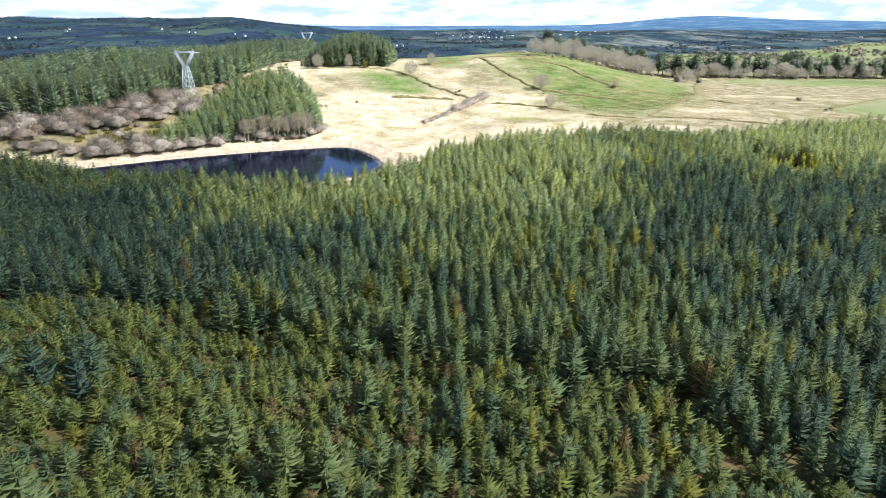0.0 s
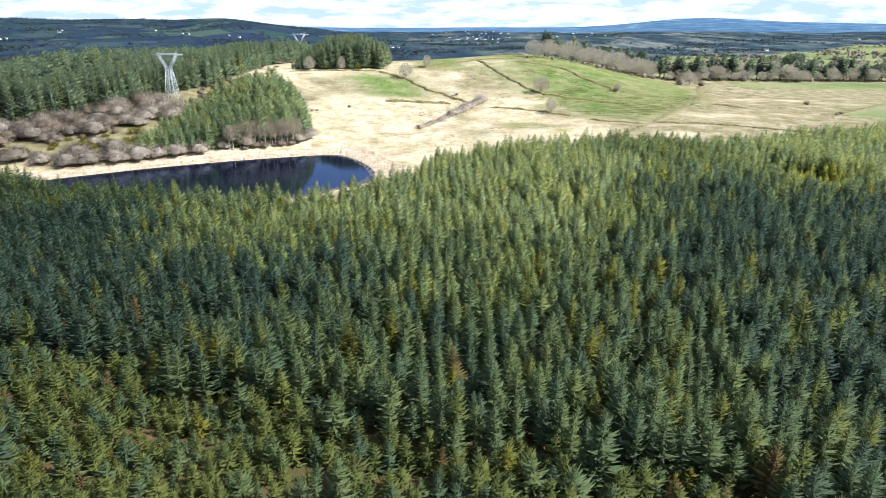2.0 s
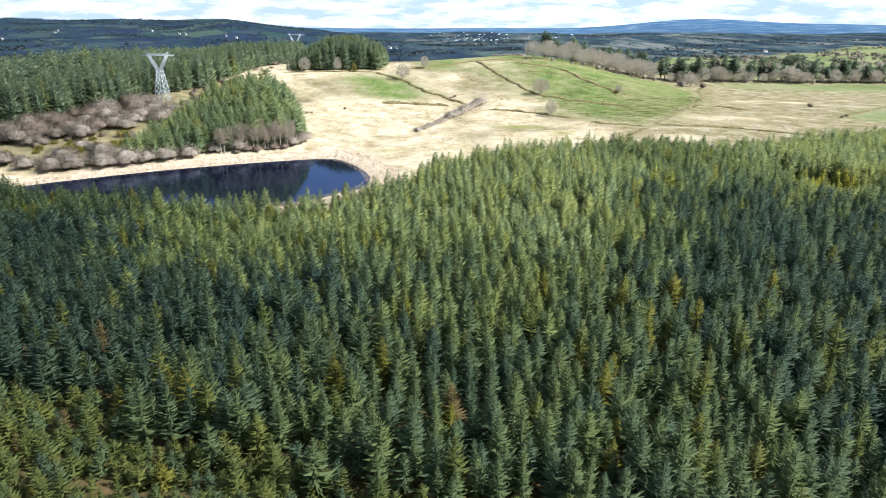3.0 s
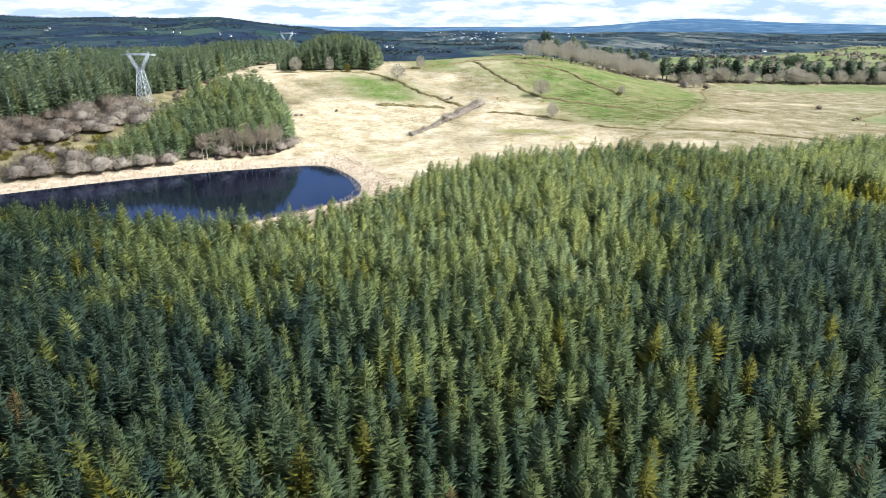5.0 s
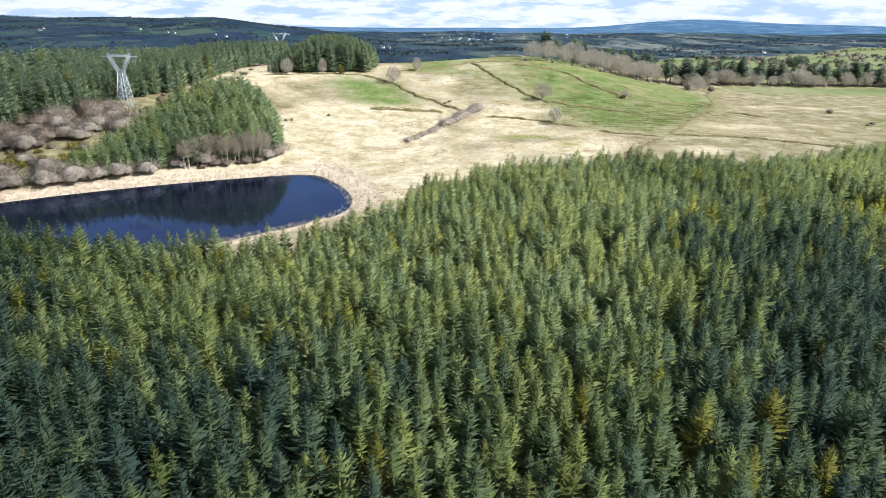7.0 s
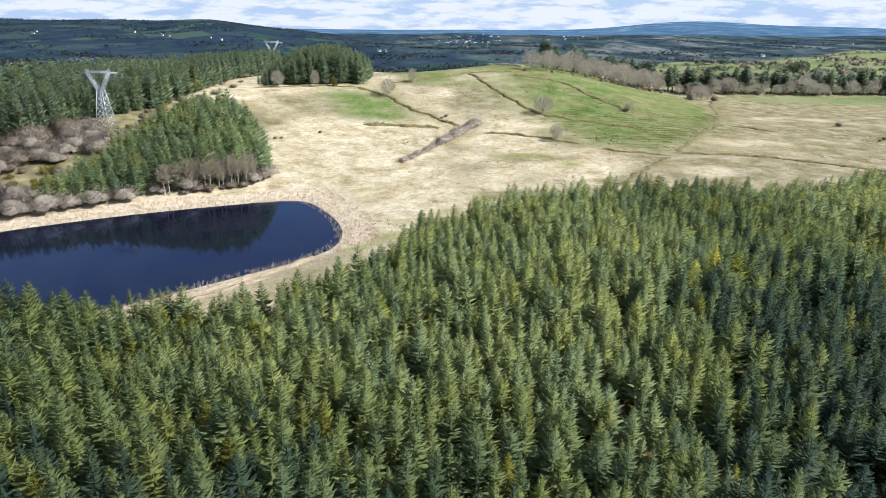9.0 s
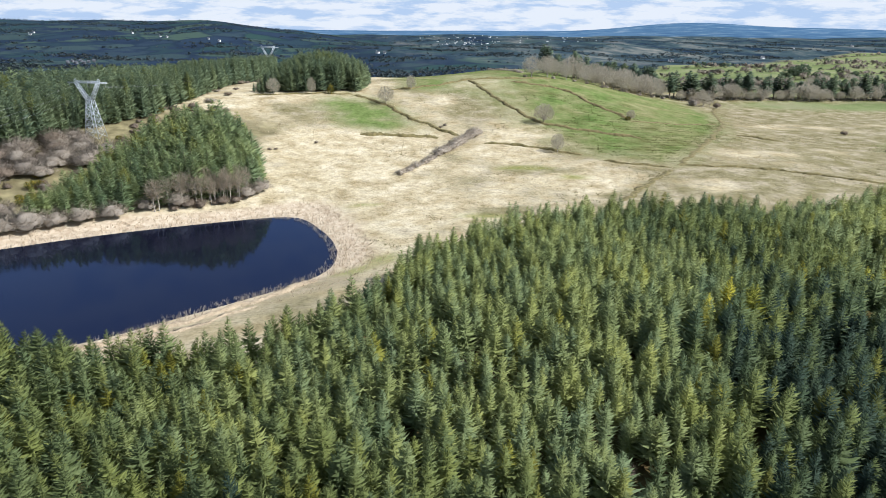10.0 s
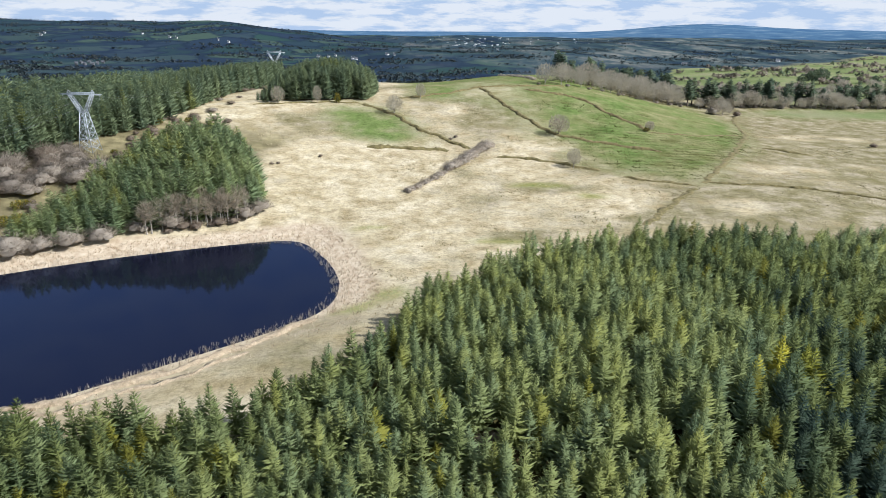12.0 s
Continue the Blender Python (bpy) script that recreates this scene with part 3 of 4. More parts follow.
def plant(model, x, y, high, girth=1.0, turn=0.0, group=""):
    m = Matrix.Translation((x, y, height1(x, y))) @ Euler((0, 0, turn)).to_matrix().to_4x4()
    ob = copy_thing(model, m)
    ob.matrix_basis = m @ Matrix.Diagonal((high * girth, high * girth, high, 1))
    return tagged(ob, group=group) if group else ob


def retire(models):
    """Takes the models away once the copies stand."""
    for model in models:
        for o in (*model.children_recursive, model):
            bpy.data.objects.remove(o)


# main plantation: rows of young spruce, taller towards the bog
rs = np.random.RandomState(11)
step = 2.8
gx, gy = np.meshgrid(np.arange(-260, 330, step), np.arange(48, 420, step))
x = (gx + rs.uniform(-0.75, 0.75, gx.shape)).ravel()
y = (gy + rs.uniform(-0.75, 0.75, gy.shape)).ravel()
reach = 22 + 0.72 * np.maximum(y, 0)
keep = inside(WOOD, x, y) & (np.abs(x) < reach) & (pond_field(x, y) < -9)
keep &= rs.uniform(0, 1, x.shape) > 0.08 + 0.14 * (soft_noise(x, y, 17.0, 0.4) > 0.62)
keep &= ~((np.hypot(x - 13, y - 227) < 4.9) | (np.hypot(x - 57, y - 224) < 4.6) | (near_line([(14, 224), (20, 214), (34, 192), (44, 176)], x, y) < 2.4)
          | (near_line([(57, 224), (70, 205)], x, y) < 1.6))
young_zone = y + 4 * soft_noise(x, y, 8.0, 0.6) < np.interp(x, (-120, -55, -35, -5, 35, 48), (126, 120, 104, 93, 84, 60))
keep &= ~(young_zone & (rs.uniform(0, 1, x.shape) < 0.95))
x, y = x[keep], y[keep]
tall = smooth(206, 250, y + 9 * soft_noise(x, y, 15.0, 0.2))
high = (9.6 + 2.0 * smooth(105, 190, y) + 2.0 * tall) * rs.uniform(0.70, 1.18, x.shape) * (1 + 0.10 * soft_noise(x, y, 23.0, 1.9))
small = smooth(95, 60, y + 0.12 * np.abs(x)) * (rs.uniform(0, 1, x.shape) < 0.5)
low_patch = smooth(1.2, 0.7, np.hypot((x - 150) / 22, (y - 266) / 27))
high = high * (1 - 0.35 * small) * (1 - 0.55 * low_patch)
high = high * (1 + 0.16 * smooth(-60, -25, pond_field(x, y)) * smooth(-28, -42, x))
thin = (rs.uniform(0, 1, x.shape) > (0.10 * smooth(110, 160, y) + 0.14 * tall) * (pond_field(x, y) < -42))
x, y, high, tall = x[thin], y[thin], high[thin], tall[thin]
spots = np.stack((x, y, high, rs.uniform(0.90, 1.22, x.shape)), 1)
front = (y > 112) & (y < 126) & (np.abs(x) < 40)
front &= np.cumsum(front) <= 110
# paler needles further back: sunlight beyond the cloud shade, put into the colour
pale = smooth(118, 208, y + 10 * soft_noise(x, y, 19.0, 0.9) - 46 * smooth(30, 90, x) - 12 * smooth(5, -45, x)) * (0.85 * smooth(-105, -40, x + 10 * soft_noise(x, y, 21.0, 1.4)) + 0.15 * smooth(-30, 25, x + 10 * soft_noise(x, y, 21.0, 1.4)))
# east side held darker, lens falloff laid into the needle colour
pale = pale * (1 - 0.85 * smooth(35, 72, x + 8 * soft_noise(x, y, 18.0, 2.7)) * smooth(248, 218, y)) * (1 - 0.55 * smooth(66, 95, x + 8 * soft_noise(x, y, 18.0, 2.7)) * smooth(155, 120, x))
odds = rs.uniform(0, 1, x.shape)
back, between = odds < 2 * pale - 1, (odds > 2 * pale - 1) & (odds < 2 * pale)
rim = (near_line(WOOD[3:], x, y) < 8) | (pond_field(x, y) > -26)
yellow = (np.hypot((x - 153) / 17, (y - 276) / 13) < 1) | ((np.hypot((x - 79) / 7, (y - 246) / 6) < 1) & (rs.uniform(0, 1, x.shape) < 0.6))
back, between, west_ok = back & ~yellow, between & ~yellow, ~yellow & ~between & (pond_field(x, y) < -30)
distant = ((y > 280) | (np.abs(x) > 105)) & ~rim
young, grey = "dense plantation of young dark green and olive spruce trees, dimmed as by cloud shade", "taller stand of grey-green spruces along the edge of the bog, paled as sunlit"
# bluish stand in the west; its darkening, also in the east, is lens falloff
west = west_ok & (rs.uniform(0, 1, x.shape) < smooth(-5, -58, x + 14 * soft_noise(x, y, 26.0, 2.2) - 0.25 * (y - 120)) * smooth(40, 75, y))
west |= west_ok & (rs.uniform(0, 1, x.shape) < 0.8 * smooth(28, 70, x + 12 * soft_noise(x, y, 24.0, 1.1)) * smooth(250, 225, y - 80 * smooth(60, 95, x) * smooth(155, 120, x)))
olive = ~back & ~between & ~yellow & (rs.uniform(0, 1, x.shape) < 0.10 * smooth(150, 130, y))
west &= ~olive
for who, material, label, seed in ((yellow, M_SPRUCE_YELLOW, "patch of bright yellow-green young conifers in the plantation", 51), (~front & between, M_SPRUCE_MID, "stand of grey-green spruces in the middle of the plantation, paled part way to sunlit", 61), (~front & ~back & ~between & ~west & ~yellow & ~olive, M_SPRUCE, young, 21), (~front & olive, M_SPRUCE_OLIVE, "scattered olive and yellowish young conifers in the plantation", 71), (~front & back, M_SPRUCE_TALL_LIT, grey, 24),
                                   (~front & ~back & ~between & west, M_SPRUCE_BLUE_DIM, "dense stand of bluish-green spruces in the plantation, darkened as by lens falloff", 27)):
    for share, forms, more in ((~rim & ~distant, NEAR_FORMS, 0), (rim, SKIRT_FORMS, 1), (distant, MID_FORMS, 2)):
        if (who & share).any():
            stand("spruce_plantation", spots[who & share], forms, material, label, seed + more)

models = [thing_tree("spruce_tree", v, f, n, 0.011, M_SPRUCE, M_BARK, "young green spruce tree in the plantation rows", "tree") for v, f, n in SKIRT_FORMS]
for k, (tx, ty, th, tg) in enumerate(spots[front]):
    plant(models[k % len(models)], tx, ty, th, tg, rng.uniform(0, 6.28), "spruces of the plantation")
retire(models)


# the plantation goes on below and behind the start of the flight
sparse = [conifer(rng, 1.0, r, 8, 11, low=0.10, fan=0.3) for r in (0.24, 0.21, 0.26)]
gx, gy = np.meshgrid(np.arange(-160, 160, 6.0), np.arange(-55, 125, 6.0))
a, b = (gx + rs.uniform(-1, 1, gx.shape)).ravel(), (gy + rs.uniform(-1, 1, gy.shape)).ravel()
k = ((b < 47) | (np.abs(a) > 24 + 0.72 * b)) & (rs.uniform(0, 1, a.shape) < 0.9)
stand("spruce_plantation", np.stack((a, b, 12.5 * rs.uniform(0.7, 1.2, a.shape), rs.uniform(1.2, 1.6, a.shape)), 1)[k], sparse, M_SPRUCE, young, 30)

# low bushy young conifers of the clearing under the start of the flight
BUSHY_FORMS = [conifer(rng, 1.0, r, 10, 12, low=0.06, fan=0.17, taper=0.68) for r in (0.42, 0.38, 0.46, 0.40)]
gx, gy = np.meshgrid(np.arange(-115, 50, 2.15), np.arange(46, 126, 2.15))
a, b = (gx + rs.uniform(-0.75, 0.75, gx.shape)).ravel(), (gy + rs.uniform(-0.75, 0.75, gy.shape)).ravel()
k = (b + 4 * soft_noise(a, b, 8.0, 0.6) < np.interp(a, (-120, -55, -35, -5, 35, 48), (126, 120, 104, 93, 84, 60))) & (np.abs(a) < 24 + 0.74 * b) & (rs.uniform(0, 1, a.shape) < 0.93)
low = np.stack((a, b, rs.uniform(2.4, 5.6, a.shape) * (1 + 0.15 * soft_noise(a, b, 12.0, 1.0)), rs.uniform(0.95, 1.25, a.shape)), 1)
green = rs.uniform(0, 1, a.shape) < 0.40
stand("young_spruces", low[k & green], BUSHY_FORMS, M_SPRUCE, "low bushy green young spruces in a clearing of the plantation", 29)
stand("young_spruces", low[k & ~green], BUSHY_FORMS, M_SPRUCE_OLIVE, "low bushy olive young conifers in a clearing of the plantation", 28)


def scatter(poly, gap, seed, jitter=0.42):
    r = np.random.RandomState(seed)
    p = np.array(poly, float)
    a, b = np.meshgrid(np.arange(p[:, 0].min(), p[:, 0].max(), gap), np.arange(p[:, 1].min(), p[:, 1].max(), gap))
    a = (a + r.uniform(-jitter, jitter, a.shape) * gap).ravel()
    b = (b + r.uniform(-jitter, jitter, b.shape) * gap).ravel()
    k = inside(poly, a, b)
    return a[k], b[k], r


# old plantation on the western ridge
OLD_WOOD = [(-290, 376), (-262, 396), (-244, 394), (-231, 404), (-219, 416), (-207, 430), (-197, 450), (-187, 474), (-169, 508), (-163, 575), (-157, 640), (-150, 700), (-146, 760), (-200, 860), (-330, 860), (-460, 700), (-470, 480), (-400, 380)]
for gap, forms, girth, seed in ((4.3, FULL_FORMS, 0.95, 31), (9.0, FAR_FORMS, 1.6, 33)):
    a, b, r = scatter(OLD_WOOD, gap, seed)
    face = near_line(OLD_WOOD[:13], a, b) < 24
    k = (a > -(20 + 0.71 * b)) & (b < 800) & (face if gap < 5 else ~face)
    a, b = a[k], b[k]
    stand("spruce_plantation", np.stack((a, b, (22.0 + 3.0 * smooth(-212, -268, a)) * r.uniform(0.84, 1.10, a.shape), girth * r.uniform(0.9, 1.15, a.shape)), 1), forms, M_SPRUCE_OLD,
          "tall dense spruce plantation on the ridge behind the pylon", seed + 1)

# copse beside the pond and copse on the rise
COPSE = [(-163, 352), (-152, 358), (-142, 364), (-122, 379), (-108, 386), (-93, 394), (-83, 402), (-80, 414), (-86, 432), (-100, 446), (-124, 446), (-140, 420), (-150, 390), (-160, 368)]
models = [thing_tree("spruce_tree", v, f, n, 0.012, M_SPRUCE_COPSE, M_BARK, "mature dark green spruce in the copse by the pond", "tree") for v, f, n in SKIRT_FORMS]
a, b, r = scatter(COPSE, 3.6, 41)
rise = (0.60 + 0.40 * smooth(-150, -108, a)) * smooth(360, 430, b)
edge = 1 - 0.45 * smooth(-104, -78, a)
tops = (14 + 18 * rise) * edge * r.uniform(0.85, 1.10, a.shape)
outer = np.argsort(near_line(COPSE[:9], a, b))
for k in outer[:185]:
    plant(models[k % 6], a[k], b[k], tops[k], 1.25, r.uniform(0, 6.28), "spruces of the pond copse")
retire(models)
k = outer[185:]
stand("spruce_copse", np.stack((a[k], b[k], tops[k], np.full(len(k), 1.25)), 1), SKIRT_FORMS, M_SPRUCE_COPSE, "dense mature spruces at the heart of the pond copse", 42)
RISE = [(-130, 592), (-111, 599), (-88, 609), (-67, 615), (-51, 618), (-46, 646), (-66, 676), (-104, 682), (-130, 656)]
a, b, r = scatter(RISE, 3.9, 43)
dome = np.clip(1 - (np.hypot((a + 82) / 52, (b - 640) / 66)) ** 2, 0, 1)
stand("spruce_copse", np.stack((a, b, (7.0 + 20.5 * dome) * r.uniform(0.92, 1.06, a.shape), np.full(a.shape, 1.15)), 1), SKIRT_FORMS, M_SPRUCE_OLD,
      "domed copse of tall mature spruces on the rise", 44)


# ---- bare bushes and broadleaved trees ----
def twig_cloud(rng, count, centre, size, long, wide, shell=0.55, up=0.65):
    """Slender twigs through a rounded crown."""
    v, f = [], []
    for _ in range(count):
        while True:
            p = np.array([rng.uniform(-1, 1) for _ in range(3)])
            q = float(np.linalg.norm(p))
            if shell < q < 1 and p[2] > -0.75:
                break
        out = p / q
        d = out * 0.8 + np.array([rng.uniform(-0.6, 0.6), rng.uniform(-0.6, 0.6), up + rng.uniform(-0.3, 0.3)])
        d /= np.linalg.norm(d)
        side = np.cross(d, [rng.uniform(-1, 1), rng.uniform(-1, 1), rng.uniform(-1, 1)])
        side /= np.linalg.norm(side) + 1e-6
        a = np.array(centre) + p * np.array(size)
        ln = long * rng.uniform(0.6, 1.3)
        i = len(v)
        v += [a - d * ln * 0.5 + side * wide * 0.5, a - d * ln * 0.5 - side * wide * 0.5, a + d * ln * 0.5]
        f.append((i, i + 1, i + 2))
    return np.array(v), np.array(f)


def twig_heart(rng, centre, size, rows=5, cols=9):
    """The dense, lumpy inner mass of a bush, closed at the top."""
    v, f = [], []
    for k in range(rows):
        e = -1.1 + (1.57 + 1.1) * k / rows
        for m in range(cols):
            a = (m + 0.5 * (k % 2)) * 6.283 / cols
            q = rng.uniform(0.74, 1.08)
            v.append((centre[0] + size[0] * q * math.cos(a) * math.cos(e), centre[1] + size[1] * q * math.sin(a) * math.cos(e), centre[2] + size[2] * q * math.sin(e)))
    v.append((centre[0], centre[1], centre[2] + size[2]))
    for k in range(rows - 1):
        for m in range(cols):
            a, b = k * cols + m, k * cols + (m + 1) % cols
            f += [(a, b, b + cols), (a, b + cols, a + cols)]
    f += [((rows - 1) * cols + m, (rows - 1) * cols + (m + 1) % cols, rows * cols) for m in range(cols)]
    return np.array(v), np.array(f)


def twig_brush(rng, count, centre, size, long, wide, low=-0.35):
    """Twigs that stand out all round from the heart of a bush, fanning upwards."""
    v, f = [], []
    c, sz = np.array(centre), np.array(size)
    for _ in range(count):
        a, e = rng.uniform(0, 6.283), math.asin(rng.uniform(low, 1.0))
        out = np.array([math.cos(a) * math.cos(e), math.sin(a) * math.cos(e), math.sin(e)])
        d = out + np.array([rng.uniform(-0.35, 0.35), rng.uniform(-0.35, 0.35), 0.35 + rng.uniform(-0.2, 0.3)])
        d /= np.linalg.norm(d)
        side = np.cross(d, [rng.uniform(-1, 1), rng.uniform(-1, 1), rng.uniform(-1, 1)])
        side /= np.linalg.norm(side) + 1e-6
        p = c + out * sz * rng.uniform(0.58, 0.86)
        i = len(v)
        v += [p + side * wide * 0.5, p - side * wide * 0.5, p + d * long * rng.uniform(0.6, 1.25)]
        f.append((i, i + 1, i + 2))
    return np.array(v), np.array(f)


def bush_model(name, rng, centre, size, count, long, wide, twig, label, heart=0.60):
    """A leafless bush: stems, and a crown of dense twigs round a lumpy heart that reaches the ground."""
    root = new(name)
    part("trunk", tri_mesh("trunk", *limbs(rng, 0.08, 9, centre, size, 0.014), M_BARK), root, "thin bare stems")
    pieces = [twig_heart(rng, centre, [q * heart for q in size]), twig_brush(rng, count // 2, centre, size, long, wide)]
    for k in range(4):
        a, q = k * 1.57 + rng.uniform(-0.5, 0.5), rng.uniform(0.48, 0.66)
        c = (centre[0] + size[0] * 0.52 * math.cos(a), centre[1] + size[1] * 0.52 * math.sin(a), centre[2] * rng.uniform(0.55, 1.05))
        pieces += [twig_heart(rng, c, [q * heart * t for t in size], 4, 7), twig_brush(rng, count // 5, c, [q * t for t in size], long * 0.85, wide)]
    v, f = joined(pieces)
    n = np.array(v) - np.array((centre[0], centre[1], centre[2] * 0.4))
    n /= np.linalg.norm(n, axis=1)[:, None] + 1e-6
    n += np.random.RandomState(len(v)).normal(0, 0.28, n.shape)
    n /= np.linalg.norm(n, axis=1)[:, None] + 1e-6
    part("crown", soften(tri_mesh("crown", v, f, twig), n), root)
    return tagged(root, label, "bush")


def limbs(rng, base_z, count, centre, size, thick):
    """Limbs that fan out from the stem into the crown."""
    out = []
    for k in range(count):
        a = k * 6.283 / count + rng.uniform(-0.4, 0.4)
        e = rng.uniform(0.2, 1.25)
        tip = np.array(centre) + np.array([math.cos(a) * math.cos(e), math.sin(a) * math.cos(e), math.sin(e)]) * np.array(size) * rng.uniform(0.55, 0.82)
        root = np.array([0, 0, base_z * rng.uniform(0.75, 1.0)])
        mid = root * 0.5 + tip * 0.5 + np.array([0, 0, -0.05])
        out.append(tapered([root, mid, tip], [thick, thick * 0.55, thick * 0.12], 4))
    return joined(out)


def model_tree(name, rng, stem, centre, size, count, long, wide, thick, twig, bark, label, category, limb_count=9, shell=0.35):
    root = new(name)
    tv, tf = tapered([(0, 0, -0.03), (0.01, 0, stem * 0.5), (0, 0.01, stem)], [thick * 1.5, thick * 1.15, thick * 0.9], 6)
    part("trunk", tri_mesh("trunk", *joined([(tv, tf), limbs(rng, stem, limb_count, centre, size, thick * 0.7)]), bark), root)
    part("crown", tri_mesh("crown", *twig_cloud(rng, count, centre, size, long, wide, shell), twig), root)
    return tagged(root, label, category)


rng = random.Random(9)
bushes = [bush_model("willow_bush", rng, (0, 0, 0.36), (0.74, 0.74, 0.50), 640, 0.26, 0.017, m,
                     "grey-brown leafless willow bush on the boggy ground") for m in (M_TWIG, M_TWIG_GREY, M_TWIG, M_TWIG_GREY)]
dark_bushes = [bush_model("willow_bush", rng, (0, 0, 0.36), (0.74, 0.74, 0.50), 600, 0.26, 0.017, M_TWIG_RED,
                          "reddish-brown leafless scrub bush on the boggy ground") for _ in range(3)]
pale_trees = [model_tree("ash_tree", rng, 0.14, (0, 0, 0.53), (0.47, 0.47, 0.46), 1000, 0.11, 0.021, 0.016, M_TWIG_PALE, M_PALE_BARK,
                         "pale grey leafless ash tree in the field belt", "tree", 11) for _ in range(4)]
birches = [model_tree("birch_tree", rng, 0.45, (0, 0, 0.66), (0.17, 0.17, 0.36), 330, 0.13, 0.010, 0.011, M_TWIG_BIRCH, M_PALE_BARK,
                      "leafless birch with a pale trunk before the copse", "tree", 7) for _ in range(3)]
gorse = [model_tree("gorse_bush", rng, 0.1, (0, 0, 0.42), (0.75, 0.75, 0.5), 420, 0.2, 0.08, 0.03, M_GORSE, M_BARK,
                    "low green gorse bush with yellow flowers", "bush", 6) for _ in range(2)]
hedge_bushes = [bush_model("hedge_bush", rng, (0, 0, 0.36), (0.92, 0.92, 0.56), 620, 0.34, 0.018, M_TWIG_HEDGE,
                           "grey leafless bush in the hedge across the bog", 0.42) for _ in range(3)]
hawthorns = [model_tree("hawthorn_tree", rng, 0.14, (0, 0, 0.52), (0.52, 0.52, 0.46), 1700, 0.12, 0.013, 0.016, M_TWIG_GREY, M_BARK,
                        "grey leafless hawthorn with a round crown on the pasture", "tree", 14, 0.25) for _ in range(2)]
MODELS = hawthorns + hedge_bushes + bushes + dark_bushes + pale_trees + birches + gorse


def pine_model(rng, broad, low):
    v, f, n = conifer(rng, 1.0, broad, 11, 15, low=low, fan=0.32, taper=0.5, core=0.45)
    return thing_tree("pine_tree", v, f, n, 0.02, M_PINE, M_BARK, "dark green pine tree in the field belt", "tree")


pines = [pine_model(rng, b, l) for b, l in ((0.22, 0.22), (0.26, 0.30), (0.20, 0.18))]
MODELS += pines


def leafy_cloud(rng, count, centre, size, leaf):
    v, f = twig_cloud(rng, count, centre, size, leaf, leaf * 0.75, 0.45, 0.2)
    return v, f


yews = []
for _ in range(2):
    root = new("evergreen_tree")
    part("trunk", tri_mesh("trunk", *tapered([(0, 0, -0.02), (0, 0, 0.3), (0, 0, 0.7)], [0.035, 0.03, 0.01]), M_BARK), root)
    part("crown", tri_mesh("crown", *joined([leafy_cloud(rng, 380, (0, 0, 0.55), (0.55, 0.5, 0.42), 0.12), leafy_cloud(rng, 160, (0.3, 0.1, 0.45), (0.4, 0.4, 0.3), 0.12)]), M_PINE), root)
    yews.append(tagged(root, "broad dark evergreen tree standing in the pasture", "tree"))
MODELS += yews

rs = random.Random(77)


def grove(models, spots, high, spread, group, jitter=3.0, girth=1.0):
    for x, y in spots:
        plant(rs.choice(models), x + rs.uniform(-jitter, jitter), y + rs.uniform(-jitter, jitter), high * rs.uniform(1 - spread, 1 + spread),
              girth * rs.uniform(0.9, 1.15), rs.uniform(0, 6.28), group)


def along(pts, gap):
    out = []
    for (x0, y0), (x1, y1) in zip(pts, pts[1:]):
        k = max(1, int(math.hypot(x1 - x0, y1 - y0) / gap))
        out += [(x0 + (x1 - x0) * m / k, y0 + (y1 - y0) * m / k) for m in range(k)]
    return out


# willow scrub between the pond and the old plantation
SCRUB = [(-275, 374), (-244, 391), (-228, 404), (-214, 419), (-202, 434), (-192, 448), (-172, 446), (-160, 436), (-162, 416), (-172, 404), (-190, 394), (-206, 380), (-236, 360), (-275, 352)]
a, b, r = scatter(SCRUB, 8.6, 51)
grove(bushes + bushes + dark_bushes, list(zip(a, b)), 8.0, 0.30, "willow scrub", 2.6, 1.2)
LOW_SCRUB = [(-275, 350), (-206, 378), (-176, 402), (-163, 400), (-160, 374), (-170, 354), (-200, 340), (-240, 342)]
a, b, r = scatter(LOW_SCRUB, 16.0, 55)
grove(bushes + dark_bushes[:1], list(zip(a, b)), 4.6, 0.4, "willow scrub", 3.4, 1.2)
grove(bushes, [(-190, 337), (-180, 341), (-170, 346), (-160, 352), (-202, 337), (-218, 340), (-232, 344), (-190, 350), (-176, 360)], 9.2, 0.2, "willow scrub", 1.6, 1.15)
grove(dark_bushes, [(-186, 385), (-178, 392), (-170, 384), (-200, 376), (-215, 366), (-163, 400), (-168, 408), (-160, 418), (-158, 440), (-150, 452), (-166, 452), (-164, 470), (-170, 490)], 3.8, 0.3, "willow scrub", 2.0)
grove(gorse, [(-205, 372), (-198, 366), (-190, 378), (-183, 372), (-176, 380), (-172, 372), (-212, 362), (-188, 368), (-180, 398), (-150, 486), (-148, 500), (-142, 512), (-222, 356), (-218, 350), (-240, 355), (-232, 352), (-208, 358), (-194, 362), (-186, 362), (-196, 372), (-178, 386), (-168, 378)], 3.0, 0.4, "gorse bushes", 3.0, 1.3)
grove(bushes[1::2], [(-152, 357), (-145, 363), (-133, 368), (-112, 384), (-84, 398), (-79, 405), (-123, 378)], 8.6, 0.15, "bushes on the pond shore", 0.6)
grove(birches, [(-118, 376), (-117, 378)], 15.0, 0.1, "birches before the copse", 0.8, 1.4)
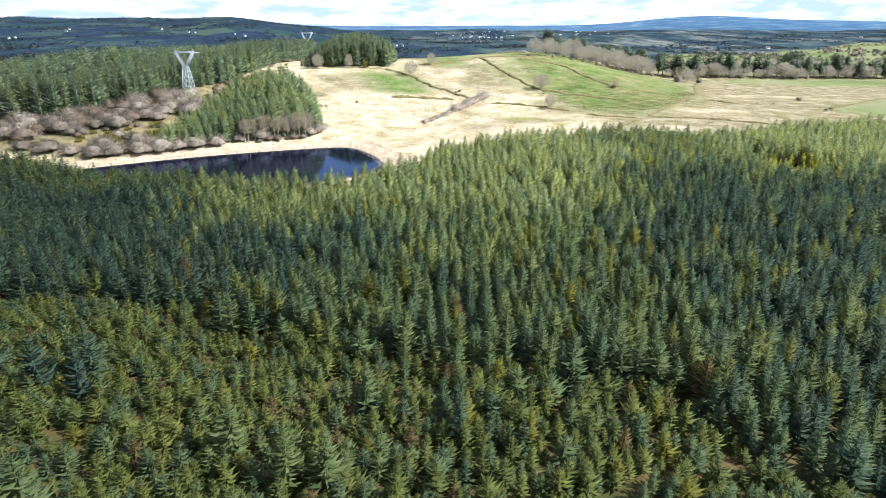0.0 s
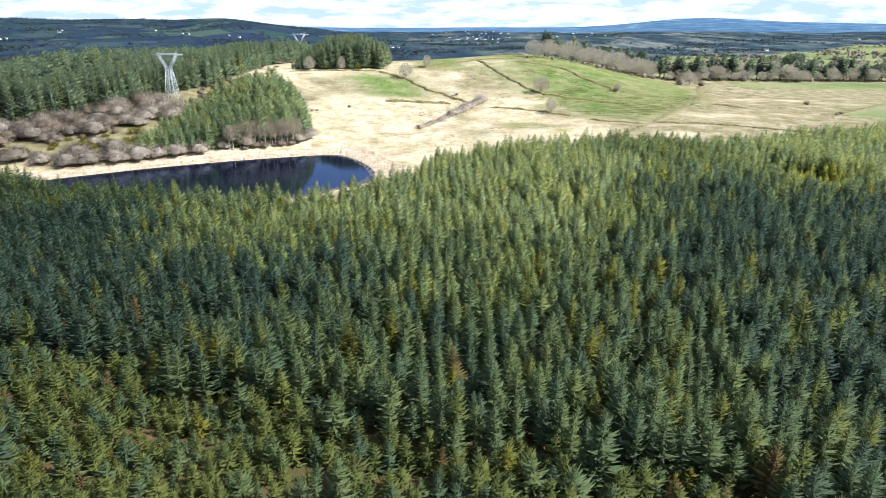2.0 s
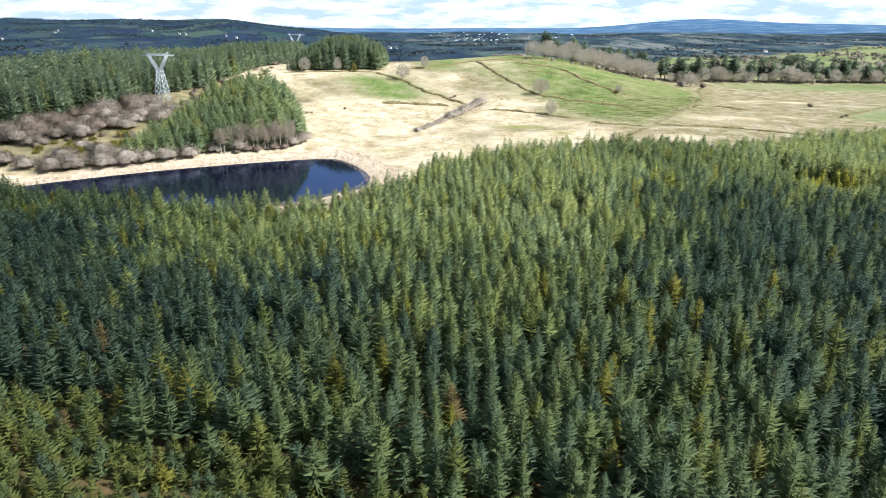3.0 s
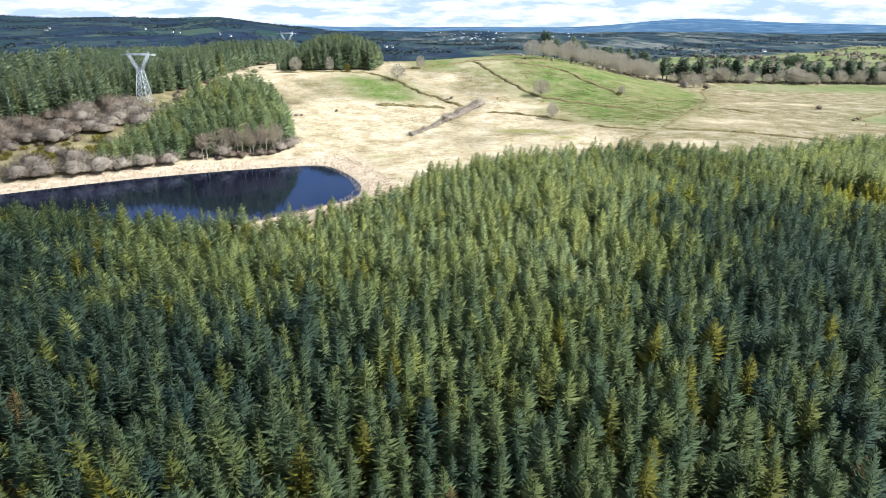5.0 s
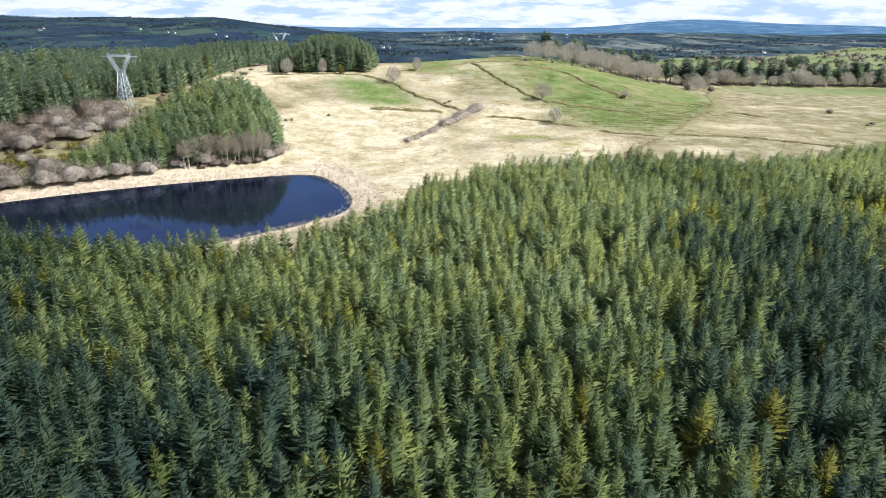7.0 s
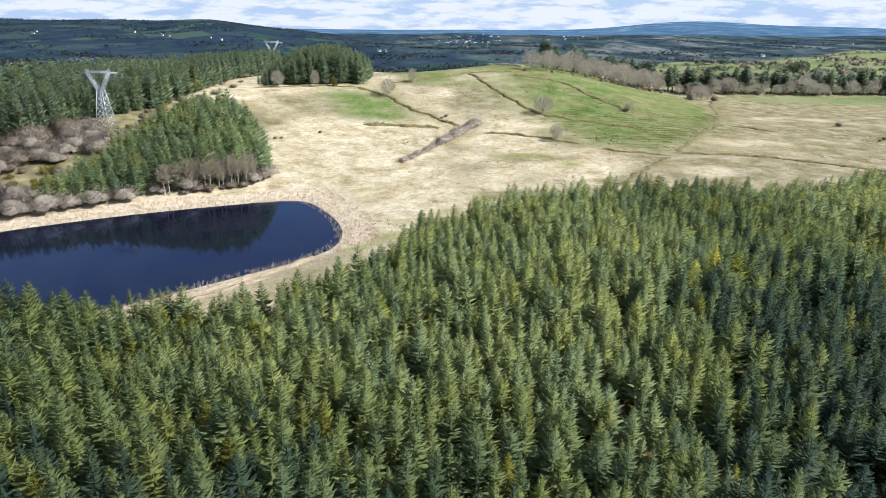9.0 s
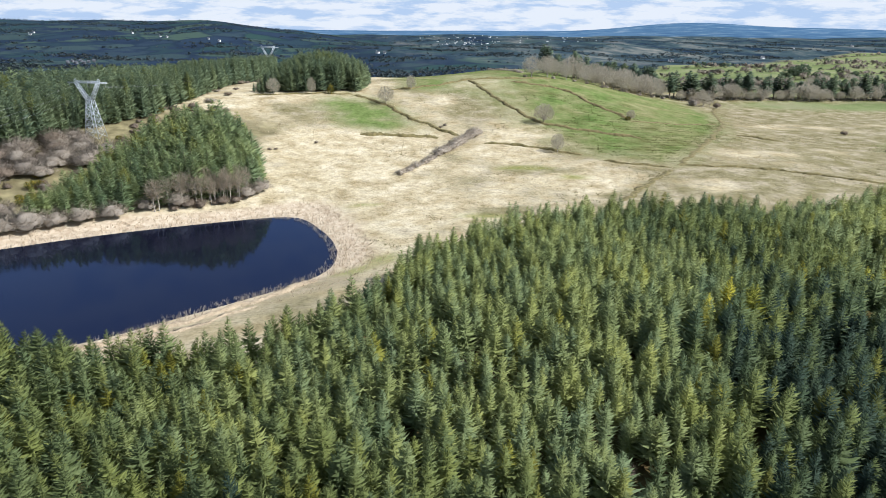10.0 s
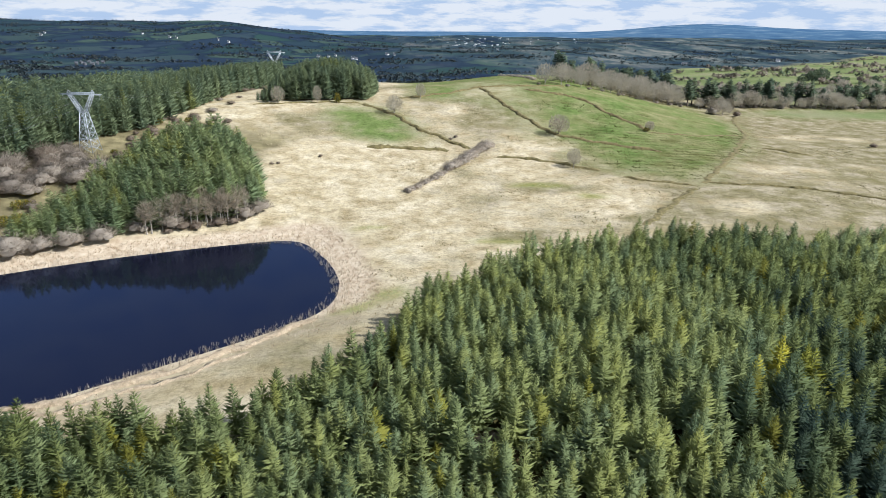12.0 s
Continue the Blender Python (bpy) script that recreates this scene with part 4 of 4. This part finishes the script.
grove(birches, [(-114, 381), (-111, 383), (-109, 387), (-107, 385), (-103, 389), (-101, 391), (-97, 391), (-95, 393), (-91, 394), (-89, 397), (-105, 390), (-87, 398), (-84, 398), (-108, 384), (-104, 386), (-101, 387), (-98, 388), (-95, 389), (-92, 391), (-89, 392), (-86, 394), (-88, 395), (-106, 388), (-99, 391), (-93, 394)], 14.5, 0.15, "birches before the copse", 0.9)
grove(dark_bushes, [(-106, 383), (-101, 385), (-96, 388), (-92, 390), (-88, 393), (-103, 387), (-112, 379)], 3.6, 0.3, "bushes on the pond shore", 1.0, 1.1)
grove(dark_bushes + bushes, [(-146, 520), (-150, 535), (-152, 560), (-148, 585), (-158, 655), (-152, 668), (-160, 690), (-150, 700), (-145, 610), (-154, 600)], 3.2, 0.35, "low scrub on the slope", 4.0, 1.6)
a, b, r = scatter([(-168, 462), (-150, 446), (-134, 452), (-118, 470), (-122, 510), (-140, 545), (-165, 540), (-176, 500)], 8.5, 53)
grove(dark_bushes + gorse[:1], list(zip(a, b)), 3.0, 0.35, "low scrub on the slope", 3.0, 1.2)
# grey hedge across the bog
grove(hedge_bushes, along([(-12, 441), (-1, 459), (12, 483)], 2.8), 2.6, 0.5, "hedge across the bog", 1.1)
grove(hedge_bushes, along([(10, 480), (24, 506), (38, 531)], 3.0), 4.6, 0.35, "hedge across the bog", 1.3)
# rusty dead brush in the gaps of the plantation
grove(dark_bushes, [(11, 229), (14, 230), (12.5, 226), (57, 225), (36, 190), (42, 179)], 3.0, 0.25, "dead brush in the plantation", 0.6, 0.9)
# single trees on the knoll and on the field edges
plant(hawthorns[0], 87, 557, 15.0, 1.0, 0.3)
plant(hawthorns[1], 159, 584.5, 8.0, 0.9, 1.0)
plant(gorse[1], 156.5, 583, 3.4, 1.0, 1.0)
plant(pale_trees[0], 84, 489, 12.0, 0.8, 0.5)
plant(pale_trees[1], -28, 588, 14.0, 1.0, 2.1)
plant(pale_trees[2], -10, 633, 12.0, 0.8, 2.9)
plant(pale_trees[1], -113, 592, 13.0, 0.9, 4.0)
plant(pale_trees[2], -86, 601, 13.0, 0.6, 5.0)
plant(gorse[0], -72, 606, 8.0, 0.5, 5.5)
plant(dark_bushes[0], 302, 752, 8.0, 0.7, 0.1)
plant(dark_bushes[1], 335, 595, 4.5, 0.9, 0.1)
grove(dark_bushes, [(-89, 473), (-86, 475), (-65, 493), (318, 522), (326, 528), (12, 540), (16, 544)], 2.2, 0.2, "low bushes on the bog", 0.8)
# belt of pale ash trees, pines behind and to the east
grove(pale_trees, [(100, 706), (119, 716), (136, 721), (157, 732), (172, 738), (178, 742), (193, 750), (203, 757), (212, 764), (224, 769), (241, 776), (252, 780)],
      18.0, 0.25, "field belt", 2.0, 1.15)
grove(pale_trees, along([(120, 745), (160, 760), (210, 785), (262, 795)], 10.0), 19.0, 0.25, "field belt", 4.0, 1.1)
grove(bushes, along([(98, 700), (120, 709), (142, 715), (173, 730), (211, 760), (255, 774), (292, 780)], 15.0), 3.0, 0.4, "bushes of the field belt", 4.0)
grove(pines, along([(118, 773), (128, 775), (165, 790), (205, 808), (262, 815)], 4.4), 23.0, 0.25, "pines of the field belt", 7.0, 1.6)
grove(pines, along([(262, 790), (290, 795), (335, 815), (395, 824), (455, 838), (510, 842), (600, 858)], 5.2), 24.0, 0.25, "pines of the field belt", 6.0, 1.5)
grove(pale_trees, along([(275, 782), (330, 805), (390, 815), (520, 838), (600, 850)], 8.0), 15.0, 0.3, "field belt", 5.0, 1.1)
grove(bushes, along([(300, 790), (334, 806), (395, 816), (455, 830), (560, 845)], 14.0), 4.0, 0.4, "bushes of the field belt", 4.0)
# dry bracken on the summit of the knoll
grove(hedge_bushes, along([(77, 860), (84, 830), (90, 800), (94, 760), (97, 730)], 6.0), 2.2, 0.3, "bracken on the knoll", 1.5, 1.6)
plant(pale_trees[0], 290, 757, 15.0, 1.1, 0.5)
plant(bushes[1], 279, 755, 10.0, 0.9, 1.5)
plant(pale_trees[3], 299, 762, 9.0, 1.0, 2.5)
plant(yews[0], 718, 1340, 27.0, 1.0, 0.6)
plant(yews[1], 736, 1346, 30.0, 1.1, 1.6)
plant(yews[0], 704, 1345, 20.0, 1.1, 3.1)
plant(yews[1], 772, 1352, 15.0, 1.2, 2.6)
plant(yews[0], 792, 1358, 13.0, 1.2, 2.2)
plant(yews[1], 858, 1370, 15.0, 0.9, 1.2)
grove(pale_trees, along([(380, 965), (500, 985), (640, 1005), (800, 1035), (980, 1058)], 21.0), 10.0, 0.35, "hedgerow trees", 7.0)
grove(pale_trees, along([(700, 1205), (900, 1250), (1080, 1300)], 16.0), 16.0, 0.3, "hedgerow trees", 9.0)
grove(bushes, along([(300, 915), (420, 930), (560, 945), (720, 960)], 12.0), 6.0, 0.4, "hedgerow trees", 5.0)
grove(yews, along([(440, 1130), (560, 1165), (700, 1200)], 24.0), 8.0, 0.4, "hedgerow trees", 5.0)
retire(MODELS)


# ---- banks, ditches, reeds and tussocks ----
def bank(name, pts, wide, high, label, seed, material=M_HEATH):
    """A long low bank of heather and turf with an uneven crest."""
    r = np.random.RandomState(seed)
    line = np.array(along(pts, 1.5) + [pts[-1]])
    v, f = [], []
    for k, p in enumerate(line):
        d = line[min(k + 1, len(line) - 1)] - line[max(k - 1, 0)]
        d = d / (np.linalg.norm(d) + 1e-6)
        w = np.array([-d[1], d[0]])
        end = min(1.0, k / 3, (len(line) - 1 - k) / 3)
        for m, (s, h) in enumerate(((-0.5, -0.3), (-0.32, 0.55), (-0.1, 1.0), (0.15, 0.9), (0.34, 0.45), (0.5, -0.3))):
            q = p + w * (wide * 1.05 * (s + r.uniform(-0.1, 0.1)) + 0.7 * math.sin(k * 0.4 + seed) + 0.5 * math.sin(k * 0.93)) + r.uniform(-0.3, 0.3, 2)
            v.append((q[0], q[1], float(height(q[0], q[1])) + (h if h < 0 else 0.8 * h * high * end * r.uniform(0.6, 1.3) * (0.8 + 0.7 * math.sin(k * 0.23 + seed) ** 2))))
        if k:
            i = (k - 1) * 6
            for m in range(5):
                f += [(i + m, i + m + 1, i + m + 7), (i + m, i + m + 7, i + m + 6)]
    return tagged(new(name, tri_mesh(name, np.array(v), np.array(f), material)), label, "bank", kind="structure")


for k, (pts, wide, high) in enumerate((
        ([(-41, 518), (-16, 519), (11, 518)], 4.5, 1.5),
        ([(40, 508), (61, 504), (83, 493), (98, 482)], 3.4, 1.1),
        ([(235, 569), (262, 551)], 4.0, 1.3),
        ([(152, 461), (191, 458), (215, 447), (236, 434), (262, 415)], 3.2, 0.9),
        ([(108, 471), (128, 461), (146, 455)], 3.0, 0.9),
        ([(40, 678), (48, 648), (59, 616), (69, 594), (78, 572), (83, 560), (105, 547), (131, 536), (150, 529)], 4.2, 1.3),
        ([(77, 674), (93, 667), (111, 664), (128, 653), (139, 622), (150, 607), (160, 586)], 4.6, 1.3),
        ([(-54, 608), (-27, 586), (-10, 559), (2, 548), (13, 535), (24, 522)], 4.0, 1.2),
        ([(-30, 628), (-12, 638), (2, 648), (16, 655), (30, 670), (41, 680), (66, 685), (91, 690), (120, 706)], 3.4, 1.0),
        ([(-130, 586), (-100, 598), (-76, 607), (-54, 608)], 2.4, 0.8),
        ([(158, 580), (200, 590), (245, 622)], 3.0, 0.5),
        ([(318, 521), (345, 545), (430, 612)], 3.0, 0.8),
        ([(150, 460), (170, 490), (205, 543), (253, 628), (285, 720), (300, 752)], 4.6, 0.3),
        ([(143, 452), (114, 416), (92, 385)], 4.2, 0.3))):
    bank("bank", pts, wide, high, "brown heather and turf bank along an old field ditch", 60 + k)


bank("bank", [(-112, 249), (-98, 252), (-85, 257), (-74, 264), (-63, 272.5), (-52, 283), (-42, 294), (-35, 303)], 3.4, 0.9, "low brown sedge bank along the pond's shore", 80, M_SEDGE)
bank("bank", [(-104, 245), (-86, 251), (-72, 259), (-60, 268), (-48, 280)], 2.2, 0.5, "low brown sedge bank along the pond's shore", 81, M_SEDGE)


def blades(name, x, y, high, wide, per, lean, material, label, category, seed):
    """Tufts of upright blades, each a slender triangle, joined into one thing."""
    r = np.random.RandomState(seed)
    x, y = np.repeat(x, per), np.repeat(y, per)
    n = len(x)
    x, y = x + r.normal(0, wide * 2.5, n), y + r.normal(0, wide * 2.5, n)
    z = height(x, y) - 0.05
    h = high * r.uniform(0.55, 1.25, n)
    a = r.uniform(0, 6.283, n)
    dx, dy = np.cos(a) * wide * 0.5, np.sin(a) * wide * 0.5
    lx, ly = r.normal(0, lean, n) * h, r.normal(0, lean, n) * h
    v = np.stack((np.stack((x - dx, y - dy, z), 1), np.stack((x + dx, y + dy, z), 1), np.stack((x + lx, y + ly, z + h), 1)), 1).reshape(-1, 3)
    f = np.arange(3 * n).reshape(-1, 3)
    return tagged(new(name, tri_mesh(name, v, f, material)), label, category, kind="stuff")


r = np.random.RandomState(81)
x, y = r.uniform(-330, -10, 60000), r.uniform(225, 400, 60000)
d = pond_field(x, y)
k = (d > -3.2) & (d < 1.6 + 2.0 * (x > -75)) & (r.uniform(0, 1, 60000) < 0.75)
blades("reeds", x[k], y[k], 1.5, 0.10, 4, 0.10, M_REED, "dry pale brown reeds along the pond's edge", "reeds", 82)
k = (d > -13) & (d < -2.5) & (r.uniform(0, 1, 60000) < np.where(y < 302 + 0.83 * np.maximum(x + 33, -74), 0.12, 0.45))
blades("reeds", x[k], y[k], 0.8, 0.22, 4, 0.6, M_REED, "flattened straw-coloured reed bed round the pond", "reeds", 83)
x, y = r.uniform(-120, 330, 90000), r.uniform(285, 720, 90000)
k = ~inside(WOOD, x, y) & ~inside(COPSE, x, y) & (pond_field(x, y) < -10) & ~inside(KNOLL_FIELD, x, y) & ~inside(SMALL_FIELD, x, y)
k &= r.uniform(0, 1, 90000) < 0.20 + 0.26 * soft_noise(x, y, 16.0, 3.0)
blades("moor_grass", x[k], y[k], 0.55, 0.30, 4, 0.5, M_TUSSOCK, "straw-coloured tussocks of dead moor grass on the bog", "grass", 84)
k2 = k & (soft_noise(x, y, 22.0, 5.0) > 0.35) & (x > -20)
blades("rushes", x[k2][::3], y[k2][::3], 0.6, 0.30, 4, 0.35, M_RUSH, "olive green rush tufts on the wet ground", "rushes", 85)
k = inside(KNOLL_FIELD, x, y) & (np.sin(y * 0.9 + 0.5 * np.sin(x * 0.1)) > 0.2) & (r.uniform(0, 1, 90000) < 0.75) & (x > 80) & (x < 262) & (y < 640) & (soft_noise(x, y, 30.0, 1.0) > -0.35)
blades("rushes", x[k], y[k], 0.55, 0.45, 4, 0.35, M_RUSH, "dark rush tufts in rows on the pasture", "rushes", 86)


# ---- power line ----
def lattice(corners_low, corners_high, steps, wide):
    """Legs and crossed braces of a four-legged lattice body between two squares."""
    legs, braces = [], []
    lo, hi = np.array(corners_low, float), np.array(corners_high, float)
    for k in range(4):
        legs.append(strut(lo[k], hi[k], wide))
    ts = 1 - (1 - np.linspace(0, 1, steps + 1)) ** 1.0
    for a, b in zip(ts, ts[1:]):
        for k in range(4):
            m = (k + 1) % 4
            p0, p1 = lo[k] + (hi[k] - lo[k]) * a, lo[m] + (hi[m] - lo[m]) * a
            q0, q1 = lo[k] + (hi[k] - lo[k]) * b, lo[m] + (hi[m] - lo[m]) * b
            braces += [strut(p0, q1, wide * 0.5), strut(p1, q0, wide * 0.5), strut(q0, q1, wide * 0.5)]
    return legs, joined(braces)


def pylon(x, y, turn):
    base = height1(x, y)
    root = new("pylon")
    root.matrix_world = Matrix.Translation((x, y, base)) @ Euler((0, 0, turn)).to_matrix().to_4x4()
    sq = lambda h, z, ox=0.0: [(ox - h, -h, z), (ox + h, -h, z), (ox + h, h, z), (ox - h, h, z)]
    legs, braces = lattice(sq(3.9, -0.4), sq(1.45, 20.0), 6, 0.27)
    for leg in legs:
        part("leg", tri_mesh("leg", *leg, M_STEEL), root)
    part("bracing", tri_mesh("bracing", *braces, M_STEEL), root)
    for s in (-1, 1):
        low = [(s * 0.2, -1.4, 20.0), (s * 1.5, -1.4, 20.0), (s * 1.5, 1.4, 20.0), (s * 0.2, 1.4, 20.0)]
        high = [(s * 5.6, -0.7, 29.2), (s * 7.0, -0.7, 29.2), (s * 7.0, 0.7, 29.2), (s * 5.6, 0.7, 29.2)]
        legs, braces = lattice(low, high, 5, 0.19)
        part("arm", tri_mesh("arm", *joined(legs + [braces]), M_STEEL), root)
        part("peak", tri_mesh("peak", *joined([strut((s * 5.6, 0, 30.2), (s * 6.6, 0, 31.4), 0.2), strut((s * 7.6, 0, 30.2), (s * 6.6, 0, 31.4), 0.2)]), M_STEEL), root)
    pieces = []
    for z, w in ((29.1, 0.7), (30.2, 0.6)):
        for d in (-w, w):
            pieces.append(strut((-11.4, d * 0.6, 29.1 if z < 30 else 29.5), (11.4, d * 0.6, 29.1 if z < 30 else 29.5), 0.17))
            pieces.append(strut((-7.4, d, z), (7.4, d, z), 0.17))
    for k in range(14):
        u = -7.4 + 14.8 * k / 14
        for d in (-0.65, 0.65):
            pieces += [strut((u, d, 29.1), (u + 14.8 / 28, d, 30.2), 0.1), strut((u + 14.8 / 28, d, 30.2), (u + 14.8 / 14, d, 29.1), 0.1)]
    part("crossbeam", tri_mesh("crossbeam", *joined(pieces), M_STEEL), root)
    for u in (-10.4, 0.0, 10.4):
        part("insulator", tri_mesh("insulator", *tapered([(u, 0, 29.1), (u, 0, 28.0), (u, 0, 26.9)], [0.1, 0.14, 0.1]), M_GLASS), root, "grey glass insulator string")
    return tagged(root, "galvanised steel lattice power pylon with a wide crossbeam", "pylon", "pylons of the power line"), root.matrix_world.copy()


_, near_m = pylon(-181.0, 457.5, radians(-8))
_, far_m = pylon(-161.0, 784.0, radians(-4))


def wire(p, q, sag):
    """A hanging conductor between two fixings."""
    p, q = np.array(p), np.array(q)
    pts = [p + (q - p) * t - np.array((0, 0, 4 * sag * t * (1 - t))) for t in np.linspace(0, 1, 25)]
    return joined([strut(a, b, 0.035, 3) for a, b in zip(pts, pts[1:])])


for u in (-10.4, 0.0, 10.4):
    p, q = near_m @ Vector((u, 0, 26.9)), far_m @ Vector((u, 0, 26.9))
    tagged(new("power_cable", tri_mesh("power_cable", *wire(p, q, 9.0), M_WIRE)), "thin grey power cable slung between the pylons", "cable", "cables of the power line")
    tagged(new("power_cable", tri_mesh("power_cable", *wire(p, (-214 + u, 130, 36.0), 8.0), M_WIRE)), "thin grey power cable slung from the pylon", "cable", "cables of the power line")


# ---- far country: woods, hedges and houses ----
def far_clumps(count, seed):
    r = np.random.RandomState(seed)
    y = 1000 + 2900 * r.uniform(0, 1, count) ** 1.5
    x = r.uniform(-0.80, 0.80, count) * y
    dense = soft_noise(x, y * 1.6, 130.0, 2.0) + 0.6 * soft_noise(x, y * 2.0, 47.0, 4.0)
    k = dense + r.uniform(-0.5, 0.5, count) > 0.55
    k &= ~((x > 150) & (y < 1550))
    k &= ~inside(EAST_SLOPE, x, y)
    return x[k], y[k], r


def with_normals(v, f):
    n = v - np.array((0, 0, 0.2))
    return v, f, n / (np.linalg.norm(n, axis=1)[:, None] + 1e-6)


def clump_form(rng):
    return with_normals(*twig_cloud(rng, 8, (0, 0, 0.5), (0.75, 0.6, 0.45), 0.7, 0.5, 0.2, 0.3))


rng = random.Random(5)
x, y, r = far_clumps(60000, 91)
stand("far_woods", np.stack((x, y, r.uniform(3.5, 7.5, x.shape), r.uniform(0.8, 1.8, x.shape)), 1), [clump_form(rng) for _ in range(5)], M_HAZED_WOOD,
      "dark woods and hedges over the far farmland, tinted blue as by haze", 92)["category"] = "woods"


# pale and dark hedges over the eastern pasture
r = np.random.RandomState(94)
hedges = []
for y0, x0, x1 in ((960, 330, 760), (1040, 360, 1000), (1150, 420, 1250), (1290, 430, 1400), (1450, 480, 1500), (1620, 560, 1700), (1800, 680, 1900), (2000, 1000, 2100), (2250, 1350, 2300)):
    u = np.arange(x0, x1, 4.5)
    hedges.append(np.stack((u, y0 + 0.14 * (u - x0) + 14 * np.sin(u / 70 + y0)), 1))
for x0, y0, y1 in ((420, 960, 1150), (560, 1040, 1290), (720, 900, 1160), (700, 1180, 1480), (900, 1060, 1350), (1000, 1240, 1700), (820, 1450, 1800), (1250, 1300, 2000)):
    u = np.arange(y0, y1, 5.0)
    hedges.append(np.stack((x0 + 0.35 * (u - y0) + 10 * np.sin(u / 50), u), 1))
h = np.vstack(hedges)
h = h + r.normal(0, 2.5, h.shape)
h = h[(r.uniform(0, 1, len(h)) < 0.5) & inside(EAST_SLOPE, h[:, 0], h[:, 1])]
size = np.where(r.uniform(0, 1, len(h)) < 0.42, r.uniform(7, 15, len(h)), r.uniform(2.5, 5, len(h)))
dark = r.uniform(0, 1, len(h)) < 0.25
fine = [with_normals(*twig_cloud(rng, 26, (0, 0, 0.5), (0.6, 0.6, 0.45), 0.45, 0.3, 0.2, 0.3)) for _ in range(4)]
for who, material, label in ((~dark, M_TWIG, "grey-brown leafless hedges and hedgerow trees between green pastures"), (dark, M_PINE, "dark evergreen hedges between green pastures")):
    stand("hedgerows", np.stack((h[who, 0], h[who, 1], size[who], r.uniform(0.8, 1.6, who.sum())), 1), fine, material, label, 95)["category"] = "hedges"


def house(x, y, long, turn, wall=M_RENDER, tone="white"):
    root = new("farmhouse")
    root.matrix_world = Matrix.Translation((x, y, height1(x, y) - 0.3)) @ Euler((0, 0, turn)).to_matrix().to_4x4()
    h, d = 4.2, 6.0
    a, b = long / 2, d / 2
    v = np.array([(-a, -b, 0), (a, -b, 0), (a, b, 0), (-a, b, 0), (-a, -b, h), (a, -b, h), (a, b, h), (-a, b, h), (-a, 0, h + 3.2), (a, 0, h + 3.2)])
    f = [(0, 1, 5), (0, 5, 4), (1, 2, 6), (1, 6, 5), (2, 3, 7), (2, 7, 6), (3, 0, 4), (3, 4, 7), (4, 8, 7), (5, 6, 9)]
    part("wall", tri_mesh("wall", v, f, wall), root)
    e = 0.5
    rv = np.array([(-a - e, -b - e, h - 0.35), (a + e, -b - e, h - 0.35), (a + e, 0, h + 3.45), (-a - e, 0, h + 3.45), (a + e, b + e, h - 0.35), (-a - e, b + e, h - 0.35),
                   (-a - e, -b - e, h - 0.1), (a + e, -b - e, h - 0.1), (a + e, 0, h + 3.75), (-a - e, 0, h + 3.75), (a + e, b + e, h - 0.1), (-a - e, b + e, h - 0.1)])
    rf = [(0, 2, 1), (0, 3, 2), (3, 4, 2), (3, 5, 4), (6, 7, 8), (6, 8, 9), (9, 8, 10), (9, 10, 11), (0, 1, 7), (0, 7, 6), (5, 11, 10), (5, 10, 4)]
    roof = part("roof", tri_mesh("roof", rv, rf, M_SLATE), root, "grey slate roof")
    part("chimney", tri_mesh("chimney", *strut((-a * 0.8, 0, h + 2.8), (-a * 0.8, 0, h + 5.0), 0.9), wall), roof)
    for u in (-0.6, 0.0, 0.6):
        for z in (1.6, 4.2):
            part("window", tri_mesh("window", *strut((u * a, -b - 0.04, z - 0.6), (u * a, -b - 0.04, z + 0.6), 0.7), M_PANE), root)
    return tagged(root, tone + " rendered farmhouse with a slate roof in the far fields", "house", "houses of the far farmland")


for lean, y, long in ((-0.57, 2750, 22), (-0.565, 2850, 14), (-0.425, 2900, 13), (-0.385, 2750, 15), (-0.375, 2720, 13), (-0.315, 2650, 12), (-0.30, 2600, 20), (-0.17, 2300, 22), (-0.155, 2280, 16),
                      (-0.145, 2320, 14), (-0.12, 2150, 14), (-0.115, 2120, 18), (-0.07, 2250, 24), (-0.06, 2220, 14), (-0.66, 2500, 20), (-0.65, 2520, 14), (0.09, 2600, 15), (0.06, 2500, 14),
                      (0.175, 2400, 16), (0.365, 2150, 16), (0.36, 2120, 12), (0.50, 2200, 34), (0.55, 3000, 26), (0.64, 3100, 40)):
    house(lean * y, y, long * 0.5, rs.uniform(-0.5, 0.5))
for lean, y in ((-0.512, 1780), (-0.506, 1835), (-0.500, 1770), (-0.495, 1860), (-0.489, 1785), (-0.483, 1830), (-0.476, 1880)):
    house(lean * y, y, rs.uniform(6, 9), rs.uniform(-0.8, 0.8), M_GREY_WALL, "grey")


# pale roofs and walls of the far town
r = np.random.RandomState(97)
town = []
for _ in range(75):
    y = r.uniform(3000, 4300)
    x = y * (r.uniform(0.02, 0.08) if r.uniform() < 0.45 else r.uniform(-0.06, 0.26))
    z = height1(x, y)
    w = 1.5 + 5.5 * r.uniform() ** 2
    y, high = y + r.normal(0, 40), r.uniform(1.2, 3.6)
    town.append(strut((x - w, y, z + 1.5), (x + w, y + r.normal(0, 3), z + 1.5), high))
tagged(new("far_town", tri_mesh("far_town", *joined(town), M_RENDER)), "pale scattered buildings of a far town", "town", kind="stuff")
